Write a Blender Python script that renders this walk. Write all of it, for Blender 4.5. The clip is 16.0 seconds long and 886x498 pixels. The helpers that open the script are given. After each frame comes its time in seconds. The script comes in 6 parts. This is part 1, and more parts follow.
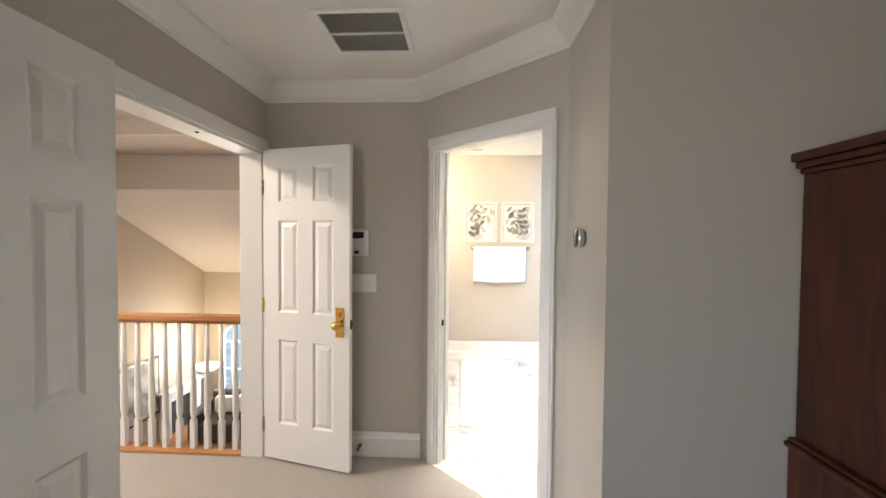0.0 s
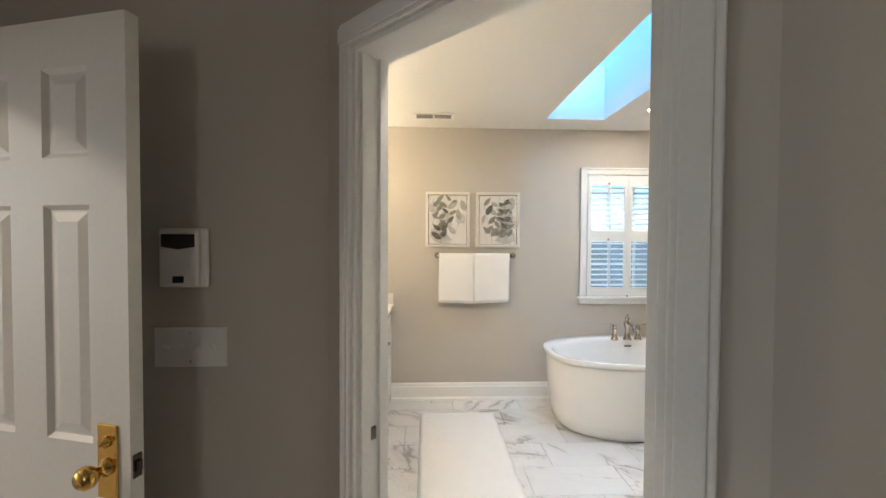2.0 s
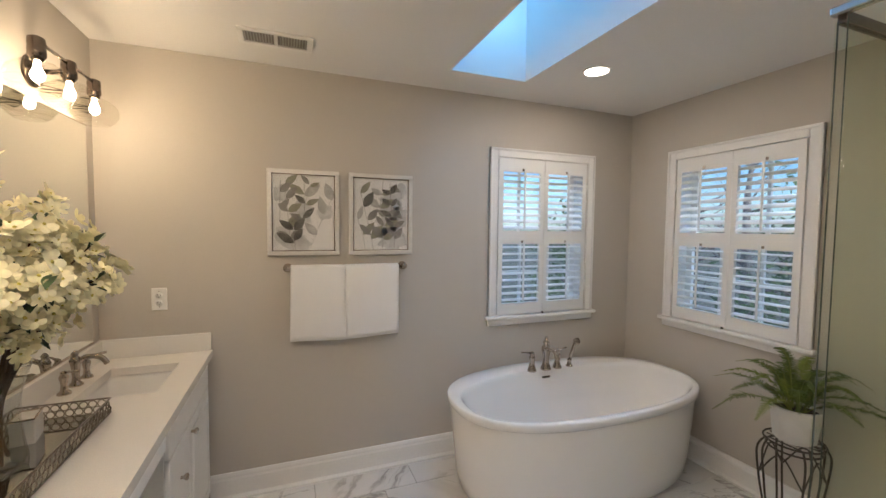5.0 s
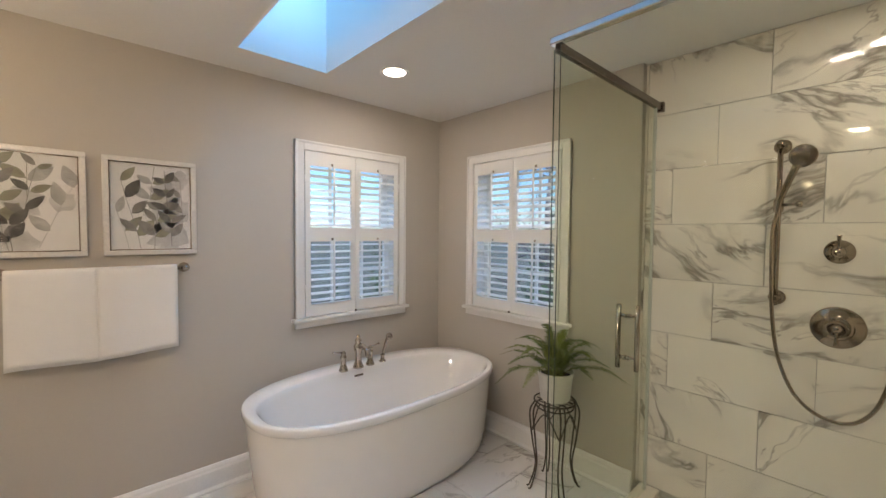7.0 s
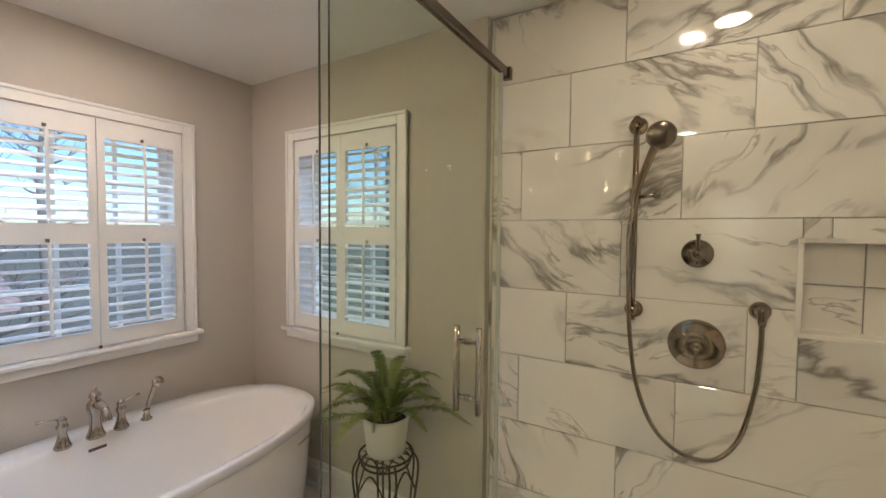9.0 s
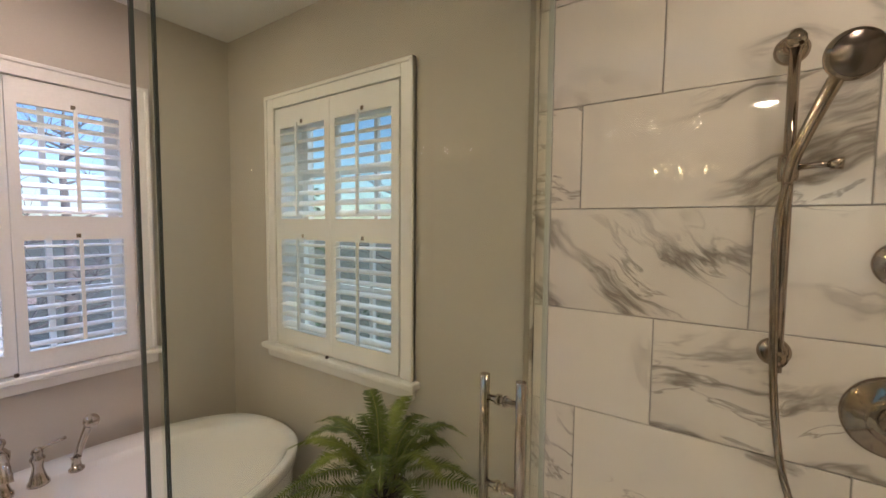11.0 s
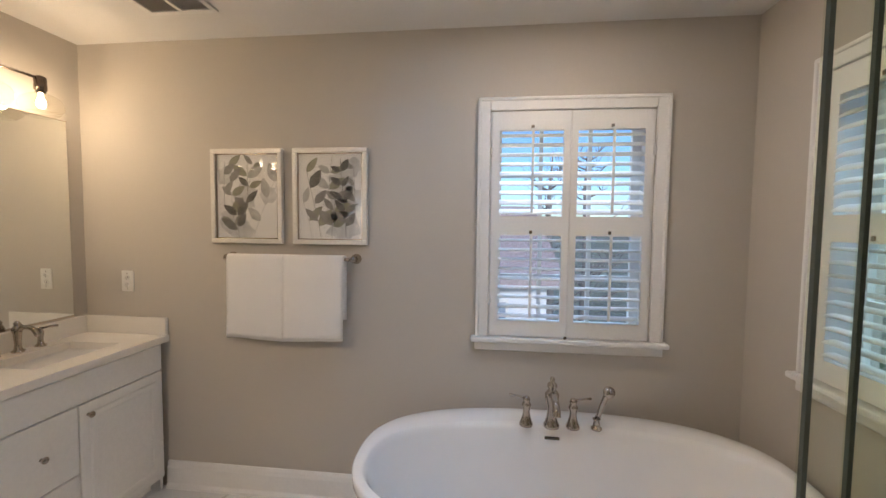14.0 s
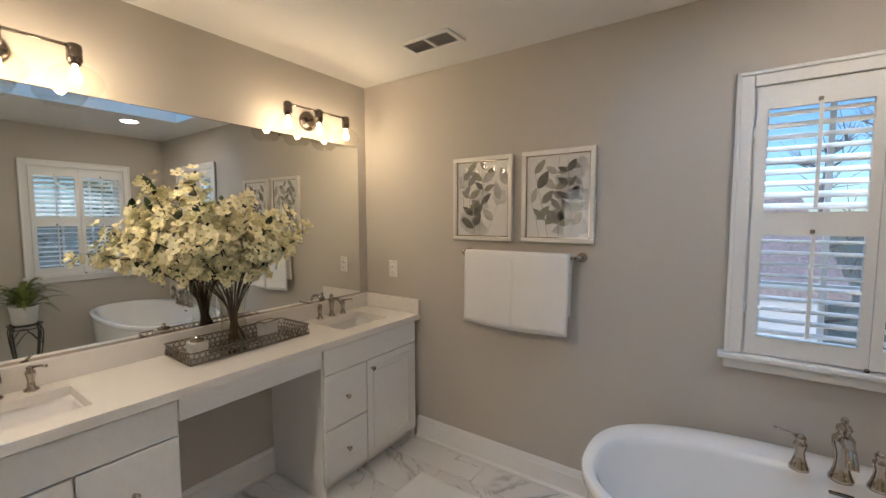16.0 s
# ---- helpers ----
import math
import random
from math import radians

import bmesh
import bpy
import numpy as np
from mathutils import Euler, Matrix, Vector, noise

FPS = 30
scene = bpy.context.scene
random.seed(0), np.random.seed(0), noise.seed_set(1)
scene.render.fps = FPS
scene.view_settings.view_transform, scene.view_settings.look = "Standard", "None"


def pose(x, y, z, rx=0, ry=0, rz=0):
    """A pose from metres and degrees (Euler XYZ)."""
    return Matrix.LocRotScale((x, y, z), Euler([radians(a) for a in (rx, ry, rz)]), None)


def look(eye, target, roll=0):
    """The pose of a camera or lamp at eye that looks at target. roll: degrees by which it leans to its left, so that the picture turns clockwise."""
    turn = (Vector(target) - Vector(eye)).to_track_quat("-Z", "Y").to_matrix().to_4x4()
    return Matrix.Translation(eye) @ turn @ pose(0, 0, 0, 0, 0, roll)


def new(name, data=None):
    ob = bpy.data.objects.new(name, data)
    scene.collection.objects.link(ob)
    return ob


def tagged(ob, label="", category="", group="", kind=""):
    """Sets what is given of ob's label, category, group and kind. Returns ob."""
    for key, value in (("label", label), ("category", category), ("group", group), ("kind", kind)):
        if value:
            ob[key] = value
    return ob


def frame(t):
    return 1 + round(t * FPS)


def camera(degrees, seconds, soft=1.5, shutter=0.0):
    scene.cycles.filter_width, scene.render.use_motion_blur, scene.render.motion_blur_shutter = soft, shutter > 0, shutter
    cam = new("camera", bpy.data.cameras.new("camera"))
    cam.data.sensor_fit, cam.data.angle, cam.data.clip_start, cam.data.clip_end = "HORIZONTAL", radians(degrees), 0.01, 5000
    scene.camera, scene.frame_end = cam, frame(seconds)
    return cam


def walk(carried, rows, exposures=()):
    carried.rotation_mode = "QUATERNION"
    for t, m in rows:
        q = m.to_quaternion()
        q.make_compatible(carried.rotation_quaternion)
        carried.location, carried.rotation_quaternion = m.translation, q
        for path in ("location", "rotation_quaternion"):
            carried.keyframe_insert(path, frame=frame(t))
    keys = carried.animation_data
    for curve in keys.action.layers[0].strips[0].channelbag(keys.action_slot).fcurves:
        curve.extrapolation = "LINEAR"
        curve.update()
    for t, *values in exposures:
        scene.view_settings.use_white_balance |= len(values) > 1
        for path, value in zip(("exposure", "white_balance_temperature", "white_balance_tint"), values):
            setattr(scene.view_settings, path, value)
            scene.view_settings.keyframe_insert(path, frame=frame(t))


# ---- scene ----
cam = camera(95.6, 16.0)
PATH = [
    (0, (0.028, -0.065, 1.495), (-0.068, 1.932, 1.44), 0.5),
    (0.5, (0.034, 0.323, 1.482), (-0.078, 2.319, 1.428), 0.7),
    (1, (0.006, 0.693, 1.497), (-0.02, 2.692, 1.441), 0.7),
    (1.5, (0.034, 1.047, 1.496), (0.101, 3.045, 1.451), 0.1),
    (2, (0.06, 1.369, 1.519), (0.142, 3.367, 1.47), 0.3),
    (2.5, (0.029, 1.684, 1.526), (0.182, 3.677, 1.474), 0.6),
    (3, (0.027, 1.98, 1.587), (0.318, 3.957, 1.499), 0.5),
    (5.5, (0.194, 2.566, 1.62), (1.056, 4.369, 1.527), 0.7),
    (6, (0.204, 2.567, 1.587), (1.253, 4.268, 1.51), 0.6),
    (6.5, (0.27, 2.509, 1.569), (1.504, 4.082, 1.497), 0.3),
    (7, (0.414, 2.448, 1.577), (1.766, 3.919, 1.496), 0.5),
    (7.5, (0.589, 2.437, 1.565), (2.005, 3.847, 1.489), 0.5),
    (8, (0.781, 2.498, 1.569), (2.326, 3.767, 1.495), 0.6),
    (8.5, (0.963, 2.544, 1.576), (2.631, 3.643, 1.496), 0.4),
    (8.7, (1.037, 2.569, 1.576), (2.75, 3.598, 1.495), 0.5),
    (11, (1.638, 2.902, 1.585), (3.291, 4.021, 1.462), 0.5),
    (11.5, (1.675, 2.99, 1.558), (3.129, 4.359, 1.442), 0.6),
    (12, (1.679, 3.04, 1.548), (2.883, 4.632, 1.427), 0.5),
    (12.5, (1.676, 3.06, 1.551), (2.566, 4.847, 1.429), 0.5),
    (13, (1.646, 3.068, 1.56), (2.176, 4.992, 1.436), 0.5),
    (13.5, (1.633, 3.06, 1.543), (1.774, 5.052, 1.437), 0.5),
    (14, (1.578, 3.043, 1.548), (1.356, 5.028, 1.436), 0.6),
    (14.5, (1.526, 3.007, 1.574), (0.981, 4.926, 1.442), 0.4),
    (15, (1.51, 2.975, 1.602), (0.703, 4.798, 1.444), 0.0),
    (15.5, (1.5, 2.957, 1.614), (0.518, 4.691, 1.44), -0.4),
    (16, (1.491, 2.929, 1.578), (0.353, 4.567, 1.429), -0.1),
]
EXPOSURE = [(0.0, 2.3, 5800, 8), (0.5, 1.98, 6000, 9), (1.0, 1.68, 6050, 9), (1.5, 1.4, 6000, 10), (2.0, 1.12, 5850, 6), (2.5, 0.98, 5750, 6), (3.0, 0.62, 6050, 9),
            (5.5, 0.34, 5950, 11), (6.0, 0.38, 5950, 11), (7.0, 0.52, 6150, 13), (8.5, 0.54, 6300, 14), (11.0, 0.48, 6450, 24), (12.0, 0.40, 6500, 20), (13.5, 0.34, 6300, 17), (14.5, 0.22, 6050, 12), (16.0, 0.16, 6000, 11)]
walk(cam, [(t, look(eye, target, roll)) for t, eye, target, roll in PATH], EXPOSURE)
# ---------------------------------------------------------------- light
world = bpy.data.worlds.new("world")
scene.world = world
world.use_nodes = True
wn = world.node_tree
sky = wn.nodes.new("ShaderNodeTexSky")
sky.sky_type, sky.sun_disc = "NISHITA", False
sky.sun_elevation, sky.sun_rotation = radians(25), radians(180)
sky.air_density, sky.dust_density, sky.ozone_density = 1.0, 0.6, 6.0
wn.nodes["Background"].inputs["Strength"].default_value = 0.15
wn.links.new(sky.outputs[0], wn.nodes["Background"].inputs["Color"])


def lamp(name, kind, m, energy, color, **more):
    data = bpy.data.lights.new(name, kind)
    data.energy, data.color = energy, color
    for key, value in more.items():
        if key == "size":
            data.size = value
        elif key == "size_y":
            data.shape, data.size_y = "RECTANGLE", value
        elif key == "soft":
            data.shadow_soft_size = value
        elif key == "angle":
            data.angle = value
        elif key == "disk":
            data.shape, data.size = "DISK", value
    ob = new(name, data)
    ob.matrix_world = m
    return ob


WARM, COOL = (1.0, 0.73, 0.43), (0.54, 0.76, 1.0)
lamp("sun", "SUN", look((0, 0, 9), (0, 1.0, 8.534)), 2.2, (1, 0.96, 0.92), angle=radians(10))
# daylight outside the two bath windows, over the skylight and at the arched hall window
lamp("window_daylight", "AREA", look((1.99, 6.3, 3.5), (1.99, 4.9, 1.2)), 118, COOL, size=1.6, size_y=1.2)
lamp("window_daylight", "AREA", look((4.1, 4.31, 3.5), (2.6, 4.31, 1.2)), 104, COOL, size=1.6, size_y=1.2)
lamp("skylight_daylight", "AREA", look((1.335, 3.86, 4.3), (1.335, 3.86, 0)), 46, (0.42, 0.76, 1.0), size=0.9, size_y=2.2)
# the bedroom lamp is added fill, set in an unseen window opening
lamp("bedroom_fill", "AREA", look((-1.42, -2.3, 1.45), (-0.3, 1.0, 3.6)), 11.0, (1.0, 0.87, 0.72), size=1.9, size_y=1.4)
lamp("hall_daylight", "AREA", look((-5.2, 9.7, -1.3), (-4.0, 4.0, -0.6)), 28, (1.0, 0.96, 0.92), size=1.0, size_y=1.6)
# broad fill at the hall's west wall, added without a visible source
lamp("hall_west_fill", "AREA", look((-6.0, 1.4, 1.45), (0, 1.9, 1.4)), 16, (1.0, 0.92, 0.82), size=3.0, size_y=2.0)
lamp("hall_ceiling_light", "AREA", look((-3.3, 1.45, 2.93), (-2.2, 2.0, 0.8)), 21, (1.0, 0.80, 0.60), size=0.4)

# ---------------------------------------------------------------- materials


def shader(name):
    m = bpy.data.materials.new(name)
    m.use_nodes = True
    return m, m.node_tree, m.node_tree.nodes["Principled BSDF"]


def node(t, kind, **sockets):
    n = t.nodes.new(kind)
    for key, value in sockets.items():
        n.inputs[key.replace("_", " ")].default_value = value
    return n


def mix_colour(t, factor, a, b):
    n = t.nodes.new("ShaderNodeMix")
    n.data_type = "RGBA"
    for socket, value in ((n.inputs[0], factor), (n.inputs[6], a), (n.inputs[7], b)):
        if isinstance(value, bpy.types.NodeSocket):
            t.links.new(value, socket)
        else:
            socket.default_value = (*value, 1) if isinstance(value, tuple) else value
    return n.outputs[2]


def ramp(t, value, a, b, lo=0.0, hi=1.0):
    n = t.nodes.new("ShaderNodeMapRange")
    t.links.new(value, n.inputs[0])
    n.inputs[1].default_value, n.inputs[2].default_value = a, b
    n.inputs[3].default_value, n.inputs[4].default_value = lo, hi
    return n.outputs[0]


def surface(name, colour, rough=0.5, metal=0.0, grain=60.0, vary=0.06, bump=0.05, broad=1.5, coat=0.0, stretch=(1, 1, 1), dist=0.002):
    """A painted, woven or metal surface: fine grain and broad wear on one colour."""
    m, t, p = shader(name)
    where = t.nodes.new("ShaderNodeTexCoord")
    mapping = node(t, "ShaderNodeMapping", Scale=stretch)
    t.links.new(where.outputs["Object"], mapping.inputs[0])
    fine = node(t, "ShaderNodeTexNoise", Scale=grain, Detail=5.0)
    wide = node(t, "ShaderNodeTexNoise", Scale=broad, Detail=3.0)
    t.links.new(mapping.outputs[0], fine.inputs["Vector"])
    t.links.new(mapping.outputs[0], wide.inputs["Vector"])
    dark = tuple(c * (1 - vary * 2) for c in colour)
    light = tuple(min(1.0, c * (1 + vary)) for c in colour)
    one = mix_colour(t, ramp(t, fine.outputs[0], 0.3, 0.7), dark, light)
    both = mix_colour(t, ramp(t, wide.outputs[0], 0.3, 0.7, 0.0, 0.55), one, colour)
    t.links.new(both, p.inputs["Base Color"])
    t.links.new(ramp(t, wide.outputs[0], 0.3, 0.7, max(0.02, rough * 0.88), min(1, rough * 1.12)), p.inputs["Roughness"])
    p.inputs["Metallic"].default_value = metal
    p.inputs["Coat Weight"].default_value = coat
    if bump:
        b = node(t, "ShaderNodeBump", Strength=bump, Distance=dist)
        t.links.new(fine.outputs[0], b.inputs["Height"])
        t.links.new(b.outputs[0], p.inputs["Normal"])
    return m


def marble(name, base, vein, rough, scale=1.0):
    """Polished tile with drifting grey veins, another cut of stone on every piece."""
    m, t, p = shader(name)
    where, info = t.nodes.new("ShaderNodeTexCoord"), t.nodes.new("ShaderNodeObjectInfo")
    shift = t.nodes.new("ShaderNodeVectorMath")
    shift.operation = "MULTIPLY_ADD"
    spread = t.nodes.new("ShaderNodeCombineXYZ")
    for socket, factor in zip(spread.inputs, (37.0, 53.0, 29.0)):
        by = t.nodes.new("ShaderNodeMath")
        by.operation = "MULTIPLY"
        by.inputs[1].default_value = factor
        t.links.new(info.outputs["Random"], by.inputs[0])
        t.links.new(by.outputs[0], socket)
    shift.inputs[1].default_value = (1, 1, 1)
    t.links.new(where.outputs["Object"], shift.inputs[0])
    t.links.new(spread.outputs[0], shift.inputs[2])
    wobble = node(t, "ShaderNodeTexNoise", Scale=2.2, Detail=3.0)
    t.links.new(shift.outputs[0], wobble.inputs["Vector"])
    bent = t.nodes.new("ShaderNodeVectorMath")
    bent.operation = "MULTIPLY_ADD"
    bent.inputs[1].default_value = (0.30, 0.30, 0.30)
    t.links.new(wobble.outputs[1], bent.inputs[0])
    t.links.new(shift.outputs[0], bent.inputs[2])
    turned = t.nodes.new("ShaderNodeMapping")
    heading = t.nodes.new("ShaderNodeCombineXYZ")
    t.links.new(ramp(t, info.outputs["Random"], 0.0, 1.0, -1.1, 1.1), heading.inputs["Z"])
    t.links.new(heading.outputs[0], turned.inputs["Rotation"])
    t.links.new(bent.outputs[0], turned.inputs[0])
    drawn = node(t, "ShaderNodeMapping", Scale=(0.42 * scale, 1.7 * scale, 1.0 * scale))
    t.links.new(turned.outputs[0], drawn.inputs[0])
    colour = None
    for size, width, detail, strength, lo, hi in ((1.0, 0.080, 4.0, 0.24, 0.43, 0.57), (1.0, 0.016, 9.0, 0.85, 0.43, 0.54), (2.2, 0.008, 9.0, 0.70, 0.45, 0.56)):
        n = node(t, "ShaderNodeTexNoise", Scale=size, Detail=detail, Roughness=0.56, Distortion=0.15)
        t.links.new(drawn.outputs[0], n.inputs["Vector"])
        away = t.nodes.new("ShaderNodeMath")
        away.operation = "SUBTRACT"
        away.inputs[1].default_value = 0.5
        t.links.new(n.outputs[0], away.inputs[0])
        size_of = t.nodes.new("ShaderNodeMath")
        size_of.operation = "ABSOLUTE"
        t.links.new(away.outputs[0], size_of.inputs[0])
        gate = node(t, "ShaderNodeTexNoise", Scale=1.5, Detail=2.0)
        t.links.new(shift.outputs[0], gate.inputs["Vector"])
        line = t.nodes.new("ShaderNodeMath")
        line.operation = "MULTIPLY"
        t.links.new(ramp(t, size_of.outputs[0], 0.0, width, strength, 0.0), line.inputs[0])
        t.links.new(ramp(t, gate.outputs[0], lo, hi), line.inputs[1])
        colour = mix_colour(t, line.outputs[0], colour if colour else base, vein)
    cloud = node(t, "ShaderNodeTexNoise", Scale=3.2 * scale, Detail=4.0)
    t.links.new(shift.outputs[0], cloud.inputs["Vector"])
    soft = mix_colour(t, ramp(t, cloud.outputs[0], 0.5, 0.8, 0.0, 0.12), colour, vein)
    t.links.new(soft, p.inputs["Base Color"])
    p.inputs["Roughness"].default_value = rough
    return m


def wood(name, dark, light, rough, scale=1.0, axis=(1, 1, 0.12)):
    m, t, p = shader(name)
    where = t.nodes.new("ShaderNodeTexCoord")
    mapping = node(t, "ShaderNodeMapping", Scale=tuple(a * scale for a in axis))
    t.links.new(where.outputs["Object"], mapping.inputs[0])
    n = node(t, "ShaderNodeTexNoise", Scale=26.0, Detail=6.0, Distortion=0.6)
    t.links.new(mapping.outputs[0], n.inputs["Vector"])
    w = node(t, "ShaderNodeTexNoise", Scale=4.0, Detail=3.0)
    t.links.new(mapping.outputs[0], w.inputs["Vector"])
    one = mix_colour(t, ramp(t, n.outputs[0], 0.32, 0.68), dark, light)
    t.links.new(mix_colour(t, ramp(t, w.outputs[0], 0.35, 0.7, 0.0, 0.5), one, dark), p.inputs["Base Color"])
    p.inputs["Roughness"].default_value = rough
    b = node(t, "ShaderNodeBump", Strength=0.12, Distance=0.001)
    t.links.new(n.outputs[0], b.inputs["Height"])
    t.links.new(b.outputs[0], p.inputs["Normal"])
    return m


def clear_glass(name, colour, rough=0.0):
    m, t, p = shader(name)
    p.inputs["Base Color"].default_value = (*colour, 1)
    p.inputs["Roughness"].default_value = rough
    p.inputs["Transmission Weight"].default_value = 1.0
    p.inputs["IOR"].default_value = 1.48
    return m


def sheet_glass(name, colour, gloss=1.0):
    """A thin pane: light goes straight through, tinted, with a mirror gloss that grows at a grazing view."""
    m, t, p = shader(name)
    t.nodes.remove(p)
    through_it = node(t, "ShaderNodeBsdfTransparent", Color=(*colour, 1))
    shine = node(t, "ShaderNodeBsdfGlossy", Roughness=0.0)
    edge = node(t, "ShaderNodeLayerWeight", Blend=0.5)
    steep = t.nodes.new("ShaderNodeMath")
    steep.operation = "POWER"
    steep.inputs[1].default_value = 5.0
    t.links.new(edge.outputs["Facing"], steep.inputs[0])
    both = t.nodes.new("ShaderNodeMixShader")
    t.links.new(ramp(t, steep.outputs[0], 0.0, 1.0, 0.035 * gloss, gloss), both.inputs[0])
    t.links.new(through_it.outputs[0], both.inputs[1])
    t.links.new(shine.outputs[0], both.inputs[2])
    t.links.new(both.outputs[0], t.nodes["Material Output"].inputs[0])
    return m


def glow(name, colour, strength):
    m, t, p = shader(name)
    p.inputs["Base Color"].default_value = (*colour, 1)
    p.inputs["Emission Color"].default_value = (*colour, 1)
    p.inputs["Emission Strength"].default_value = strength
    return m


WALL = surface("greige_wall_paint", (0.510, 0.468, 0.412), 0.72, grain=220, vary=0.015, bump=0.10, broad=1.1, dist=0.0006)
HALL_WALL = surface("tan_wall_paint", (0.50, 0.43, 0.355), 0.72, grain=220, vary=0.015, bump=0.1, dist=0.0006)
CEILING = surface("white_ceiling_paint", (0.78, 0.76, 0.73), 0.85, grain=160, vary=0.015, bump=0.15, dist=0.0008)
TRIM = surface("white_trim_paint", (0.80, 0.785, 0.76), 0.32, grain=90, vary=0.02, bump=0.04)
CABINET = surface("white_cabinet_paint", (0.80, 0.79, 0.765), 0.34, grain=70, vary=0.02, bump=0.03)
LOUVRE = surface("white_shutter_paint", (0.80, 0.79, 0.77), 0.38, grain=90, vary=0.02, bump=0.03)
DOORPAINT = surface("white_door_paint", (0.78, 0.755, 0.71), 0.38, grain=90, vary=0.02, bump=0.03)
CARPET = surface("beige_carpet", (0.55, 0.50, 0.44), 0.95, grain=420, vary=0.22, bump=0.9, broad=3.0, dist=0.006)
QUARTZ = surface("pale_quartz", (0.80, 0.765, 0.715), 0.22, grain=260, vary=0.035, bump=0.0, broad=6.0)
PORCELAIN = surface("white_porcelain", (0.82, 0.80, 0.78), 0.10, grain=8, vary=0.008, bump=0.0, coat=0.4)
TUBSIDE = surface("white_acrylic", (0.82, 0.795, 0.76), 0.22, grain=8, vary=0.008, bump=0.0, coat=0.2)
NICKEL = surface("polished_nickel", (0.52, 0.455, 0.39), 0.11, metal=1.0, grain=40, vary=0.05, bump=0.0)
SHOWERNICKEL = surface("warm_dark_nickel", (0.37, 0.305, 0.24), 0.10, metal=1.0, grain=40, vary=0.06, bump=0.0)
CHROME = surface("chrome", (0.72, 0.71, 0.70), 0.10, metal=1.0, grain=40, vary=0.04, bump=0.0)
BRONZE = surface("dark_nickel", (0.20, 0.165, 0.14), 0.22, metal=1.0, grain=40, vary=0.1, bump=0.0)
BRASS = surface("polished_brass", (0.80, 0.52, 0.15), 0.16, metal=1.0, grain=40, vary=0.08, bump=0.0)
IRON = surface("rust_brown_iron", (0.10, 0.085, 0.07), 0.5, metal=0.7, grain=120, vary=0.25, bump=0.3)
TRAYMETAL = surface("antique_silver_metal", (0.25, 0.21, 0.17), 0.33, metal=1.0, grain=90, vary=0.25, bump=0.15)
MIRROR = surface("mirror_silver", (0.91, 0.93, 0.905), 0.003, metal=1.0, grain=1, vary=0.0, bump=0.0)
TRAYMIRROR = surface("tray_mirror", (0.55, 0.54, 0.52), 0.03, metal=1.0, grain=20, vary=0.05, bump=0.0)
TOWEL = surface("white_terry", (0.89, 0.87, 0.85), 0.95, grain=520, vary=0.06, bump=0.9, broad=10, dist=0.004)
RUG = surface("white_cotton_rug", (0.89, 0.88, 0.87), 0.95, grain=300, vary=0.08, bump=0.9, broad=12, dist=0.006)
PLASTIC = surface("white_plastic", (0.76, 0.74, 0.70), 0.35, grain=50, vary=0.01, bump=0.0)
DARKPLASTIC = surface("dark_plastic", (0.03, 0.03, 0.032), 0.2, grain=50, vary=0.05, bump=0.0)
DUCT_SHADE = surface("grey_duct_shade", (0.36, 0.34, 0.31), 0.8, grain=50, vary=0.05, bump=0.0)
SLOT = surface("shadowed_slot", (0.05, 0.045, 0.04), 0.8, grain=50, vary=0.05, bump=0.0)
GREYMETAL = surface("vent_grey_enamel", (0.58, 0.56, 0.53), 0.5, grain=60, vary=0.08, bump=0.0)
GROUT = surface("grey_grout", (0.42, 0.40, 0.37), 0.9, grain=200, vary=0.08, bump=0.3)
FLOORTILE = marble("marble_floor_tile", (0.74, 0.72, 0.70), (0.30, 0.28, 0.265), 0.20)
WALLTILE = marble("marble_wall_tile", (0.80, 0.75, 0.69), (0.20, 0.175, 0.15), 0.022)
MAHOGANY = wood("dark_mahogany", (0.034, 0.009, 0.004), (0.105, 0.028, 0.011), 0.3)
OAK = wood("honey_oak", (0.36, 0.15, 0.045), (0.55, 0.27, 0.10), 0.35, axis=(0.12, 1, 1))
FRAMEPAINT = surface("silver_white_frame", (0.70, 0.67, 0.62), 0.35, metal=0.25, grain=90, vary=0.06, bump=0.05)
PAPER = surface("watercolour_paper", (0.80, 0.78, 0.75), 0.8, grain=120, vary=0.02, bump=0.1)
INK_DARK = surface("charcoal_wash", (0.15, 0.14, 0.125), 0.8, grain=26, vary=0.35, bump=0.0, broad=9)
INK_MID = surface("grey_wash", (0.29, 0.275, 0.25), 0.8, grain=22, vary=0.25, bump=0.0, broad=9)
INK_PALE = surface("pale_grey_wash", (0.46, 0.445, 0.42), 0.8, grain=22, vary=0.18, bump=0.0, broad=9)
INK_WASH = surface("faint_grey_wash", (0.60, 0.59, 0.57), 0.8, grain=14, vary=0.16, bump=0.0, broad=9)
INK_OLIVE = surface("olive_wash", (0.32, 0.31, 0.23), 0.8, grain=22, vary=0.2, bump=0.0, broad=9)
GLASS = sheet_glass("window_glass", (0.96, 0.98, 0.98))
SHOWERGLASS = sheet_glass("shower_glass", (0.950, 0.970, 0.920), 0.14)
PICTUREGLASS = sheet_glass("picture_glass", (0.98, 0.98, 0.98), 1.0)
# blue tint added to dim and cool the sunlight in the shaft
SKYGLASS = sheet_glass("tinted_skylight_glass", (0.60, 0.80, 0.94))
SHADEGLASS = sheet_glass("clear_shade_glass", (0.97, 0.965, 0.95), 0.16)
VASEGLASS = sheet_glass("clear_vase_glass", (0.95, 0.95, 0.93), 0.9)
GLASSEDGE = surface("dark_glass_edge", (0.075, 0.09, 0.078), 0.12, grain=20, vary=0.1, bump=0.0)
